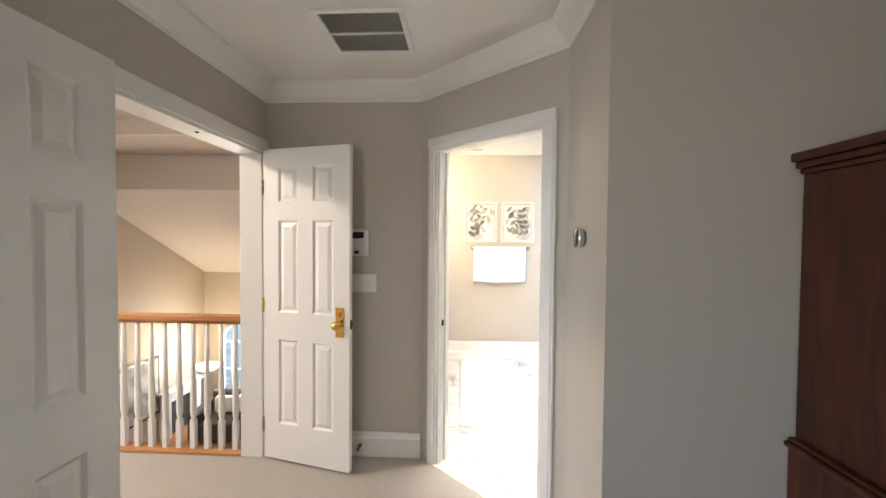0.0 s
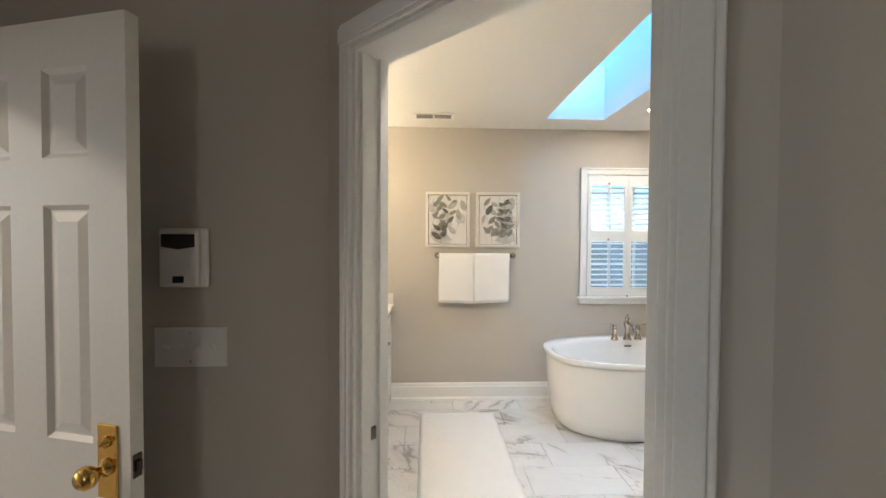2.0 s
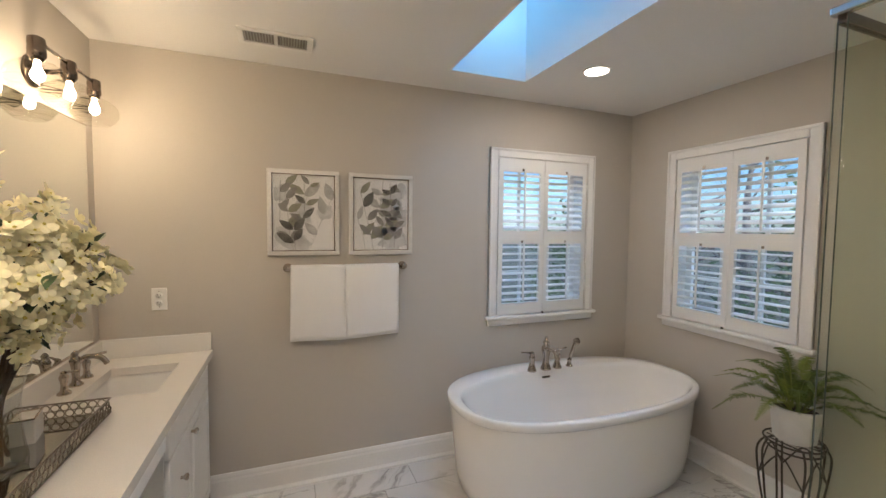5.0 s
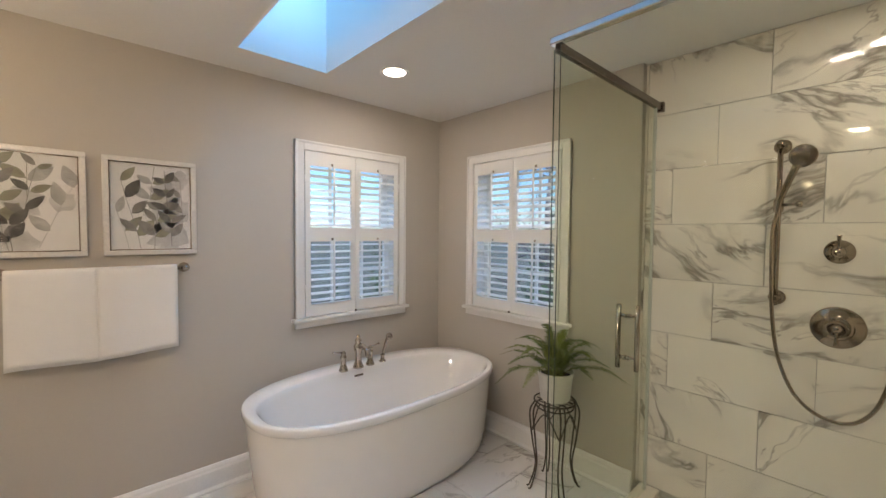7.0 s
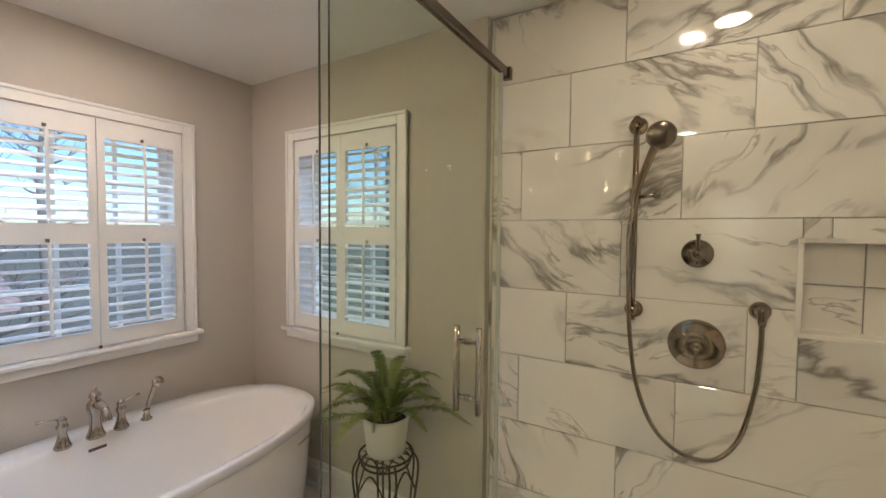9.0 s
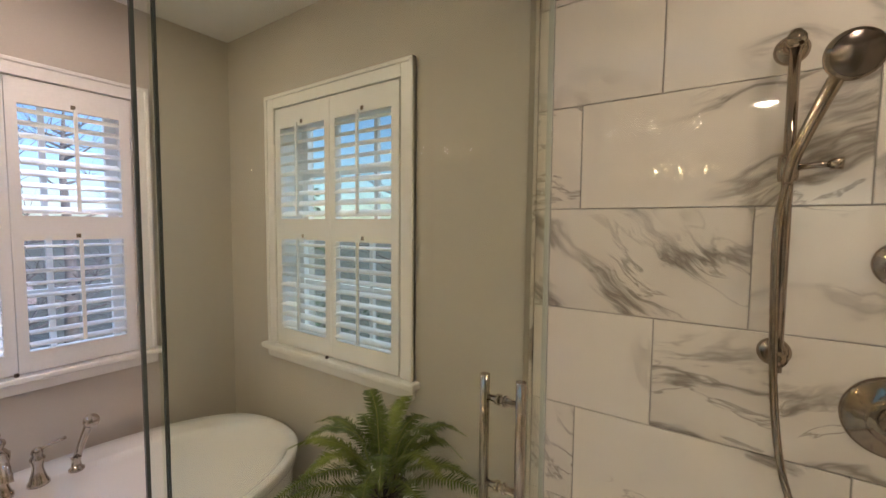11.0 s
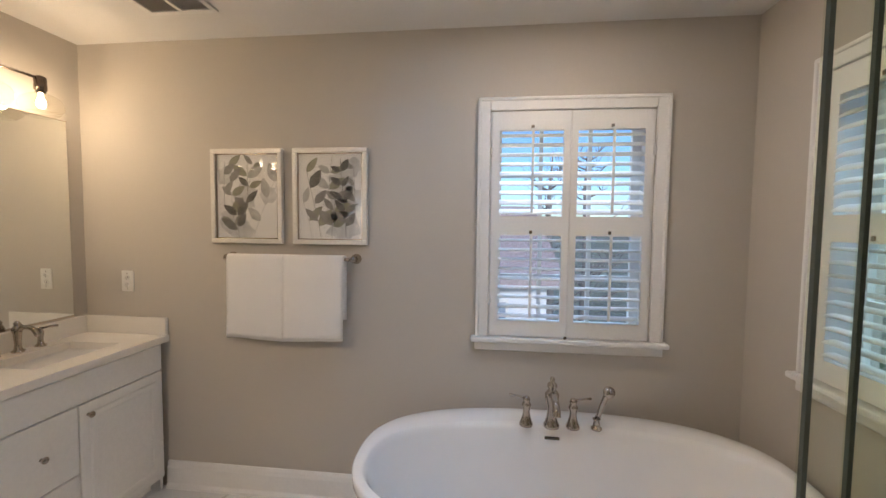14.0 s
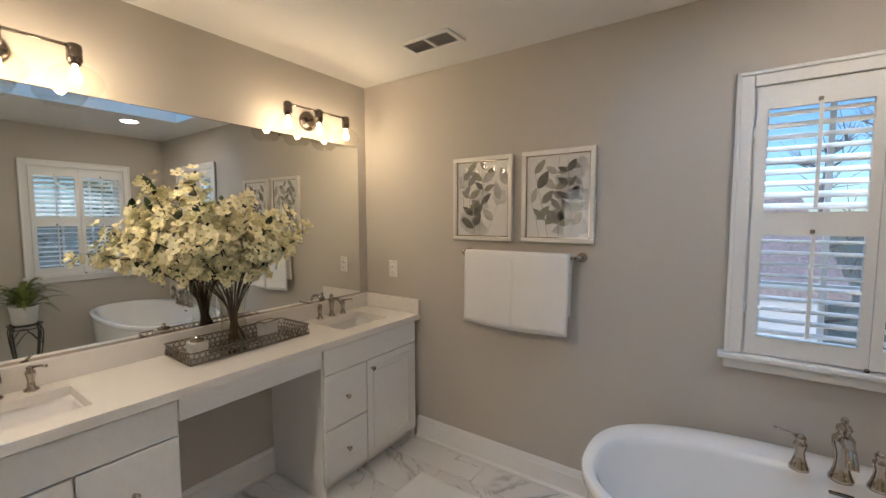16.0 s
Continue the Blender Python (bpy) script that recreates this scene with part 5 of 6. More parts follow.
# ---------------------------------------------------------------- fern on its stand
FX, FY, FH = 2.585, 3.775, 0.555
stand = thing("plant_stand", "brown wrought iron plant stand with curved legs", "plant stand", pose(FX, FY, 0))
for z, r in ((FH, 0.125), (FH - 0.035, 0.112)):
    bm = bmesh.new()
    tube(bm, [(r * math.cos(k * math.pi / 16), r * math.sin(k * math.pi / 16), z - 0.006) for k in range(32)], 0.005, 8, True)
    part("ring", bm, IRON, stand)
for k in range(4):
    a = math.pi / 4 + k * math.pi / 2
    c, s = math.cos(a), math.sin(a)
    for off, out in ((0.0, 1.0), (0.22, 0.92)):
        c2, s2 = math.cos(a + off), math.sin(a + off)
        bm = bmesh.new()
        tube(bm, curve_points([(c2 * 0.118, s2 * 0.118, FH - 0.006), (c2 * 0.152 * out, s2 * 0.152 * out, FH - 0.08), (c2 * 0.135 * out, s2 * 0.135 * out, FH - 0.25), (c2 * 0.112, s2 * 0.112, 0.15), (c2 * 0.145, s2 * 0.145, 0.02), (c2 * 0.165, s2 * 0.165, 0.006)], 6), 0.0052, 8)
        part("leg", bm, IRON, stand)
    bm = bmesh.new()
    a2 = a + math.pi / 4
    tube(bm, curve_points([(c * 0.138, s * 0.138, FH - 0.20), (math.cos(a2) * 0.105, math.sin(a2) * 0.105, FH - 0.07), (math.cos(a + math.pi / 2) * 0.138, math.sin(a + math.pi / 2) * 0.138, FH - 0.20)], 8), 0.004, 8)
    part("scroll", bm, IRON, stand)
bm = bmesh.new()
for k in range(-2, 3):
    e = math.sqrt(0.110 ** 2 - (k * 0.04) ** 2)
    tube(bm, [(k * 0.04, -e, FH - 0.008), (k * 0.04, e, FH - 0.008)], 0.003, 6)
part("top_grid", bm, IRON, stand)

pot = thing("potted_fern", "green Boston fern in a white ceramic pot", "plant", pose(FX, FY, FH))
bm = bmesh.new()
lathe(bm, [(0.0, 0.0), (0.078, 0.0), (0.088, 0.01), (0.104, 0.15), (0.108, 0.165), (0.108, 0.178), (0.102, 0.178), (0.096, 0.150)], None, 36)
part("pot", bm, POT, pot)
bm = bmesh.new()
lathe(bm, [(0.0, 0.152), (0.097, 0.150), (0.097, 0.146), (0, 0.146)], None, 24)
part("soil", bm, SOIL, pot)
rnd = random.Random(11)
for k in range(25):
    a = k * 2.39996 + rnd.uniform(-0.2, 0.2)
    inner = k / 25
    reach = rnd.uniform(0.37, 0.47) * (1.0 - 0.52 * inner)
    rise = 0.07 + 0.21 * inner + rnd.uniform(-0.03, 0.03)
    # fronds that would meet wall or glass are shorter
    c, s = math.cos(a), math.sin(a)
    for limit, way in ((EAST - 0.03 - FX, c), (FY - DOOR_Y - 0.05, -s)):
        if way > 0.05:
            reach = min(reach, limit / way)
    droop = rnd.uniform(0.03, 0.11) * (1 - 0.7 * inner)
    bm = bmesh.new()
    line = curve_points([(c * 0.03, s * 0.03, 0.15), (c * reach * 0.30, s * reach * 0.30, 0.15 + rise * 0.75), (c * reach * 0.68, s * reach * 0.68, 0.15 + rise), (c * reach, s * reach, 0.15 + rise - droop)], 8)
    tube(bm, line, [0.0028 * (1 - 0.7 * i / len(line)) for i in range(len(line))], 5)
    frond = part("frond", bm, RACHIS, pot)
    bm = bmesh.new()
    n = len(line)
    for i in range(4, n):
        for half in (0.0, 0.5):
            p = line[i] if half == 0 or i == n - 1 else (line[i] + line[i + 1]) / 2
            way = (line[min(i + 1, n - 1)] - line[i - 1]).normalized()
            side = way.cross(Vector((0, 0, 1))).normalized()
            up = side.cross(way)
            f = (i + half) / n
            size = (0.043 - 0.008 * inner) * min(1.0, 0.55 + 1.6 * f) * min(1.0, 2.1 * (1.02 - f)) + 0.003
            for sg in (-1, 1):
                d = (side * sg + way * 0.35 + up * rnd.uniform(-0.30, 0.15)).normalized()
                wv = way * 0.0043 * min(1.0, 0.4 + 1.6 * (1 - f))
                pts = (p - wv, p + d * size * 0.5 - wv * 0.85, p + d * size * 0.85 - wv * 0.3, p + d * size + way * 0.002, p + d * size * 0.85 + wv * 0.4, p + d * size * 0.5 + wv * 0.7, p + wv)
                bm.faces.new([bm.verts.new(q) for q in pts])
    part("leaf_blade", bm, LEAFTIP if rnd.random() < 0.35 else LEAF, frond)

# ---------------------------------------------------------------- tray, vase and flowers
TX0, TX1, TY0, TY1, TZ = -0.735, -0.462, 3.735, 4.372, CT1 + 0.0005
tray = thing("vanity_tray", "antique silver lattice tray with a mirrored base", "tray", pose(0, 0, TZ))
bm = bmesh.new()
soft_box(bm, TX0, TX1, TY0, TY1, 0.004, 0.009, 0.001)
part("base", bm, TRAYMIRROR, tray, "tarnished mirror base")
bm = bmesh.new()
for x in (TX0 + 0.02, TX1 - 0.02):
    for y in (TY0 + 0.02, TY1 - 0.02):
        lathe(bm, [(0.008, 0), (0.008, 0.005)], pose(x, y, 0), 10)
part("foot", bm, TRAYMETAL, tray)


def lattice(p, q):
    own = bmesh.new()
    p, q = Vector(p), Vector(q)
    way = (q - p).normalized()
    length, up = (q - p).length, Vector((0, 0, 1))
    n = round(length / 0.0265)
    for row in (0, 1):
        for k in range(n):
            c = p + way * (length * (k + 0.5 + (0.5 if row else 0)) / n)
            if (c - p).length > length - 0.006:
                continue
            c = c + up * (0.021 + row * 0.023)
            tube(own, [c + 0.0125 * (math.cos(a * math.pi / 5) * way + math.sin(a * math.pi / 5) * up) for a in range(10)], 0.0022, 4, True)
    for z in (0.006, 0.060):
        tube(own, [p + up * z, q + up * z], 0.0032, 6)
    return own


for p, q in (((TX0, TY0, 0), (TX1, TY0, 0)), ((TX1, TY0, 0), (TX1, TY1, 0)), ((TX1, TY1, 0), (TX0, TY1, 0)), ((TX0, TY1, 0), (TX0, TY0, 0))):
    part("lattice_side", lattice(p, q), TRAYMETAL, tray, "pierced circle lattice")

VX, VY, VZ = -0.605, 4.010, TZ + 0.0095
vase = thing("flower_vase", "flared clear glass vase on the tray", "vase", pose(VX, VY, VZ))
bm = bmesh.new()
outer = [(0.0, 0.0), (0.062, 0.0), (0.068, 0.006), (0.070, 0.03), (0.062, 0.09), (0.056, 0.15), (0.060, 0.21), (0.074, 0.27), (0.084, 0.30)]
inner = [(0.081, 0.30), (0.071, 0.27), (0.057, 0.21), (0.053, 0.15), (0.059, 0.09), (0.066, 0.035), (0.060, 0.018), (0.0, 0.018)]
lathe(bm, outer + inner, None, 40)
body = part("body", bm, VASEGLASS, vase)
body.visible_shadow = False

bouquet = thing("flower_bouquet", "cream white blossom branches arranged in the vase", "flowers", pose(VX, VY, VZ))
rnd = random.Random(5)


def blossom(bm_petal, bm_core, p, normal, size):
    normal = normal.normalized()
    a = normal.orthogonal().normalized()
    b = normal.cross(a)
    turn = rnd.uniform(0, 6.28)
    for k in range(5):
        t = turn + k * 2 * math.pi / 5
        d, e = a * math.cos(t) + b * math.sin(t), -a * math.sin(t) + b * math.cos(t)
        cup = normal * size * rnd.uniform(0.15, 0.5)
        rows = []
        for u, w, lift in ((0.06, 0.08, 0.0), (0.45, 0.36, 0.35), (0.85, 0.36, 0.8), (1.05, 0.10, 1.0)):
            rows.append([bm_petal.verts.new(p + d * size * u + e * size * w * sgn + cup * lift) for sgn in (-1, 1)])
        for r0, r1 in zip(rows, rows[1:]):
            bm_petal.faces.new((r0[0], r0[1], r1[1], r1[0])).smooth = True
    c = p + normal * size * 0.10
    rim = [bm_core.verts.new(c + size * 0.17 * (a * math.cos(k * 1.0472) + b * math.sin(k * 1.0472))) for k in range(6)]
    tip = bm_core.verts.new(c + normal * size * 0.16)
    for k in range(6):
        bm_core.faces.new((rim[k], rim[(k + 1) % 6], tip))


TIPS = [(0.02, -0.50, 0.50), (-0.02, -0.42, 0.60), (-0.05, -0.33, 0.70), (0.08, -0.22, 0.86), (0.16, -0.10, 0.70), (0.20, 0.10, 0.64), (0.10, 0.25, 0.68), (0.05, 0.42, 0.60), (0.02, 0.34, 0.54), (-0.04, 0.10, 0.76), (0.22, -0.18, 0.58), (0.14, -0.30, 0.57), (-0.06, -0.14, 0.80), (0.22, 0.22, 0.54), (0.05, -0.26, 0.66), (-0.08, 0.24, 0.66), (0.12, 0.02, 0.77), (0.24, 0.02, 0.54), (0.12, -0.20, 0.68), (0.10, 0.14, 0.58)]
for tip in TIPS:
    tip = Vector(tip)
    foot = Vector((-tip.x * 0.10 + rnd.uniform(-0.03, 0.03), -tip.y * 0.07 + rnd.uniform(-0.03, 0.03), 0.025))
    mouth = Vector((tip.x * 0.16, tip.y * 0.15, 0.27))
    line = curve_points([foot, mouth, mouth.lerp(tip, 0.55) + Vector((0, 0, 0.05)), tip], 8)
    bm = bmesh.new()
    tube(bm, line, [0.0050 - 0.0032 * i / len(line) for i in range(len(line))], 6)
    branch = part("branch", bm, STEM, bouquet, "thin brown twig")
    petals, cores, leaves = bmesh.new(), bmesh.new(), bmesh.new()
    for i in range(12, len(line)):
        for _ in range(4):
            p = line[i] + Vector((rnd.uniform(-0.05, 0.05), rnd.uniform(-0.055, 0.055), rnd.uniform(-0.045, 0.045)))
            if p.x < WEST + 0.045 - VX:
                p.x = WEST + 0.045 - VX + rnd.uniform(0, 0.03)
            out = p - Vector((0, 0, 0.50)) + Vector((rnd.uniform(-0.25, 0.35), rnd.uniform(-0.3, 0.3), rnd.uniform(-0.1, 0.3)))
            blossom(petals, cores, p, out, rnd.uniform(0.020, 0.032))
        if rnd.random() < 0.85:
            p = line[i]
            d = (p - Vector((0, 0, 0.45)) + Vector((rnd.uniform(-0.3, 0.3), rnd.uniform(-0.3, 0.3), rnd.uniform(-0.35, 0.2)))).normalized()
            s, up = d.cross(Vector((0, 0, 1))).normalized(), Vector((0, 0, 1))
            size = rnd.uniform(0.045, 0.075)
            if p.x + d.x * size > WEST + 0.02 - VX:
                mid = [p + d * size * u + up * size * 0.10 * math.sin(3.1 * u) for u in (0, 0.3, 0.65, 1.0)]
                edge = [0.05, 0.24, 0.20, 0.02]
                cols = [[leaves.verts.new(m + s * size * w * sg) for sg in (-1, 1)] for m, w in zip(mid, edge)]
                for c0, c1 in zip(cols, cols[1:]):
                    leaves.faces.new((c0[0], c0[1], c1[1], c1[0]))
    tagged(part("blossoms", petals, PETAL, branch, "cream five-petalled blossoms"), kind="stuff")
    tagged(part("flower_centres", cores, PETALCORE, branch, "yellow-green flower centres"), kind="stuff")
    tagged(part("leaves", leaves, DARKLEAF, branch, "small dark green leaves"), kind="stuff")

jar = thing("candle_jar", "frosted glass jar with a silver lid on the tray", "jar", pose(-0.575, 3.815, VZ))
bm = bmesh.new()
soft_box(bm, -0.036, 0.036, -0.036, 0.036, 0, 0.072, 0.006)
part("jar", bm, WAX, jar)
bm = bmesh.new()
lathe(bm, [(0.030, 0.0722), (0.032, 0.080), (0.020, 0.086), (0.007, 0.090), (0.010, 0.102), (0, 0.106)], None, 20)
part("lid", bm, NICKEL, jar, "silver lid with a small knob")
cube = thing("glass_box", "small frosted glass box standing on the tray", "box", pose(-0.630, 4.215, VZ, 0, 0, 12))
bm = bmesh.new()
soft_box(bm, -0.030, 0.030, -0.048, 0.048, 0, 0.078, 0.004)
part("box", bm, WAX, cube)
bm = bmesh.new()
for a in (-0.048, 0.044):
    soft_box(bm, -0.031, 0.031, a - 0.001, a + 0.005, 0.078, 0.083, 0.001)
for a in (-0.031, 0.026):
    soft_box(bm, a, a + 0.005, -0.044, 0.044, 0.078, 0.083, 0.001)
part("rim", bm, NICKEL, cube, "thin silver rim")

# ---------------------------------------------------------------- wardrobe in the bedroom
robe = thing("wardrobe", "dark mahogany wardrobe against the bedroom wall", "wardrobe", pose(1.175, 1.355, 0.004))
bm = bmesh.new()
soft_box(bm, 0.0, 1.05, -0.60, -0.002, 0.82, 1.715, 0.004)
part("upper_case", bm, MAHOGANY, robe)
bm = bmesh.new()
soft_box(bm, -0.022, 1.072, -0.625, -0.002, 0.06, 0.79, 0.004)
part("lower_case", bm, MAHOGANY, robe)
for z, over, h in ((1.715, 0.014, 0.018), (1.733, 0.030, 0.022), (1.755, 0.046, 0.030), (0.79, 0.040, 0.018), (0.808, 0.026, 0.012), (0.0, 0.035, 0.06)):
    bm = bmesh.new()
    soft_box(bm, -over, 1.05 + over, -0.60 - over, -0.002, z, z + h, 0.006)
    part("moulding", bm, MAHOGANY, robe)
for x in (0.01, 0.53):
    bm = bmesh.new()
    soft_box(bm, x, x + 0.51, -0.622, -0.601, 0.84, 1.70, 0.005)
    leaf = part("door", bm, MAHOGANY, robe)
    bm = bmesh.new()
    lathe(bm, [(0.009, 0), (0.007, 0.012), (0.016, 0.022), (0.012, 0.032), (0, 0.034)], pose(0.49 if x < 0.3 else 0.56, -0.622, 1.2, 90, 0, 0), 14)
    part("knob", bm, BRASS, leaf, "brass knob")

# ---------------------------------------------------------------- hall and the room below
bm = bmesh.new()
# the opening in this wall is unseen, cut for the added fill
wall_panel(bm, "y", -6.1, -0.2, 0.2, 9.4, -2.7, 3.2, [(0.35, 2.4, 0.45, 2.45)])
structure("wall_hall_west", bm, HALL_WALL, "tan painted wall of the two-storey living room with an added unseen window")
bm = bmesh.new()
AX0, AX1, AZ0, AZ1 = -5.72, -4.72, -2.4, -1.05
wall_panel(bm, "x", 9.2, 0.2, -6.1, -0.9, -2.7, 1.2, [(AX0, AX1, AZ0, AZ1 + 0.5)])
for k in range(8):
    a0, a1 = math.pi * k / 8, math.pi * (k + 1) / 8
    cx = (AX0 + AX1) / 2
    v = [(cx + 0.5 * math.cos(a0), AZ1 + 0.5 * math.sin(a0)), (cx + 0.5 * math.cos(a1), AZ1 + 0.5 * math.sin(a1)), (cx + 0.5 * math.cos(a1), AZ1 + 0.5), (cx + 0.5 * math.cos(a0), AZ1 + 0.5)]
    for y in (9.2, 9.4):
        bm.faces.new([bm.verts.new((x, y, z)) for x, z in v])
structure("wall_hall_north", bm, HALL_WALL, "tan painted wall with an arched window")
bm = bmesh.new()
box(bm, -1.45, -1.36, 2.75, 9.2, -2.7, 3.2)
box(bm, -6.1, -1.45, 2.60, 2.66, -2.7, -0.26)
structure("wall_hall_east", bm, HALL_WALL, "tan painted wall beside the open stairwell")
bm = bmesh.new()
box(bm, -6.1, -1.45, 0.08, 0.2, -0.3, 3.2)
structure("wall_hall_south", bm, HALL_WALL, "tan painted wall of the upstairs landing")
bm = bmesh.new()
box(bm, -6.1, -1.4, 0.2, 4.95, 2.99, 3.1)
box(bm, -6.1, -1.4, 4.95, 6.1, 2.77, 3.1)
low = [(6.1, 2.22), (9.2, 0.64), (9.2, 0.8), (6.1, 2.77)]
ends = [[bm.verts.new((x, y, z)) for y, z in low] for x in (-6.1, -1.4)]
for i in range(4):
    bm.faces.new((ends[0][i], ends[0][(i + 1) % 4], ends[1][(i + 1) % 4], ends[1][i]))
structure("ceiling_hall", bm, surface("pinkish_ceiling_paint", (0.66, 0.58, 0.52), 0.85, grain=160, vary=0.015, bump=0.1), "stepped and sloping painted ceiling above the stairwell")
bm = bmesh.new()
box(bm, -6.1, -1.4, 4.93, 4.95, 2.80, 2.99)
box(bm, -6.1, -1.4, 6.08, 6.1, 2.22, 2.76)
structure("ceiling_soffit", bm, HALL_WALL, "tan painted soffit faces of the hall ceiling")
bm = bmesh.new()
box(bm, -6.3, -0.9, 2.6, 9.4, -2.9, -2.7)
structure("floor_below", bm, OAK, "wooden floor of the living room below")
arch = tagged(new("window_3"), "white arched living room window", "window", kind="structure")
bm = bmesh.new()
for x in (AX0, (AX0 + AX1) / 2 - 0.02, AX1 - 0.04, AX0 + 0.24, AX1 - 0.28):
    box(bm, x, x + 0.04, 9.22, 9.27, AZ0, AZ1 + 0.02)
for z in (AZ0, -1.72, AZ1):
    box(bm, AX0, AX1, 9.222, 9.268, z, z + 0.04)
part("window_frame", bm, TRIM, arch)
bm = bmesh.new()
tube(bm, [((AX0 + AX1) / 2 + 0.48 * math.cos(a * math.pi / 14), 9.24, AZ1 + 0.48 * math.sin(a * math.pi / 14)) for a in range(15)], 0.028, 8)
part("arch_frame", bm, TRIM, arch)

rail = thing("stair_railing", "honey oak handrail on white turned balusters", "railing", pose(0, 2.60, 0.003))
bm = bmesh.new()
soft_box(bm, -3.2, -1.455, -0.030, 0.030, 0.905, 0.955, 0.012, 3)
soft_box(bm, -3.2, -1.455, -0.018, 0.018, 0.890, 0.906, 0.004)
part("handrail", bm, OAK, rail, "honey oak handrail")
bm = bmesh.new()
soft_box(bm, -3.2, -1.455, -0.055, 0.055, 0.0, 0.022, 0.005)
part("shoe_rail", bm, OAK, rail, "honey oak base strip")
bm = bmesh.new()
soft_box(bm, -0.018, 0.018, -0.018, 0.018, 0.022, 0.205, 0.003)
lathe(bm, [(0.018, 0.20), (0.023, 0.215), (0.014, 0.230), (0.021, 0.27), (0.021, 0.32), (0.016, 0.60), (0.013, 0.892)], None, 10)
first = part("baluster", bm, TRIM, rail)
first.location.x = -1.52
for k in range(1, 17):
    other = new("baluster", first.data)
    other.parent, other.location = rail, (-1.52 - 0.1 * k, 0, 0)

floor_lamp = thing("floor_lamp", "lit torchiere floor lamp with a glass bowl", "lamp", pose(-5.25, 8.0, -2.7))
bm = bmesh.new()
lathe(bm, [(0.15, 0), (0.15, 0.02), (0.03, 0.04), (0.014, 0.08), (0.014, 1.36), (0.03, 1.38)], None, 16)
part("pole", bm, IRON, floor_lamp)
bm = bmesh.new()
lathe(bm, [(0.03, 1.38), (0.16, 1.42), (0.25, 1.50), (0.245, 1.50), (0.15, 1.43), (0.02, 1.39)], None, 24)
part("bowl", bm, SHADEGLOW, floor_lamp, "glowing glass bowl")
lamp("floor_lamp_light", "POINT", Matrix.Translation((-5.25, 8.0, -1.10)), 16, (1.0, 0.80, 0.5), soft=0.1)

art = thing("wall_art", "large dark framed abstract picture on the living room wall", "picture", pose(-6.1, 7.15, -1.5))
bm = bmesh.new()
soft_box(bm, 0.001, 0.04, -0.55, 0.55, -0.58, 0.58, 0.006)
part("frame", bm, DARKPLASTIC, art)
bm = bmesh.new()
box(bm, 0.04, 0.043, -0.51, 0.51, -0.54, 0.54)
part("canvas", bm, surface("grey_abstract_paint", (0.36, 0.35, 0.35), 0.7, grain=4.0, vary=0.4, bump=0.0, broad=3.0), art)
hearth = thing("fireplace", "white surround with a dark firebox in the living room", "fireplace", pose(-6.1, 8.25, -2.7))
bm = bmesh.new()
for y0, y1, z0, z1 in ((-0.55, -0.38, 0, 0.95), (0.38, 0.55, 0, 0.95), (-0.38, 0.38, 0.75, 0.95)):
    soft_box(bm, 0.001, 0.16, y0, y1, z0, z1, 0.01)
soft_box(bm, 0.001, 0.24, -0.62, 0.62, 0.95, 1.0, 0.01)
part("surround", bm, TRIM, hearth)
bm = bmesh.new()
box(bm, 0.001, 0.05, -0.38, 0.38, 0, 0.75)
part("firebox", bm, SLOT, hearth, "black firebox")
sofa = thing("sofa", "dark sofa with pale cushions in the room below", "sofa", pose(-4.55, 8.15, -2.7, 0, 0, 10))
FABRIC = surface("charcoal_fabric", (0.07, 0.065, 0.06), 0.9, grain=120, vary=0.2, bump=0.4)
for name, a in (("seat_base", (-0.75, 0.75, -0.42, 0.42, 0.05, 0.42)), ("backrest", (-0.75, 0.75, 0.25, 0.45, 0.42, 0.85)), ("armrest", (-0.95, -0.76, -0.42, 0.45, 0.05, 0.62)), ("armrest", (0.76, 0.95, -0.42, 0.45, 0.05, 0.62))):
    bm = bmesh.new()
    soft_box(bm, *a, 0.05, 3)
    part(name, bm, FABRIC, sofa)
for x in (-0.45, 0.0, 0.45):
    bm = bmesh.new()
    soft_box(bm, x - 0.2, x + 0.2, 0.08, 0.24, 0.43, 0.78, 0.06, 3)
    part("cushion", bm, TOWEL, sofa, "pale cushion")

# ---------------------------------------------------------------- outdoors, seen through the louvres
GROUND = surface("winter_grass", (0.25, 0.25, 0.19), 0.95, grain=3.0, vary=0.3, bump=0.4, broad=0.2)
BARK = surface("grey_bark", (0.27, 0.25, 0.24), 0.9, grain=30, vary=0.3, bump=0.6)
FOLIAGE = surface("evergreen_foliage", (0.13, 0.19, 0.09), 0.7, grain=3, vary=0.35, bump=0.0)
SIDING = surface("pale_siding", (0.76, 0.77, 0.80), 0.7, grain=20, vary=0.04, bump=0.1)
HOUSEGLASS = surface("grey_blue_window_pane", (0.30, 0.35, 0.42), 0.1, grain=4, vary=0.1, bump=0.0)
SHINGLE = surface("red_brown_shingle", (0.44, 0.36, 0.36), 0.9, grain=14, vary=0.25, bump=0.4)
bm = bmesh.new()
bm.faces.new([bm.verts.new(p) for p in ((-900, -900, -3.1), (900, -900, -3.1), (900, 900, -3.1), (-900, 900, -3.1))])
structure("ground", bm, GROUND, "winter lawn that reaches the horizon")


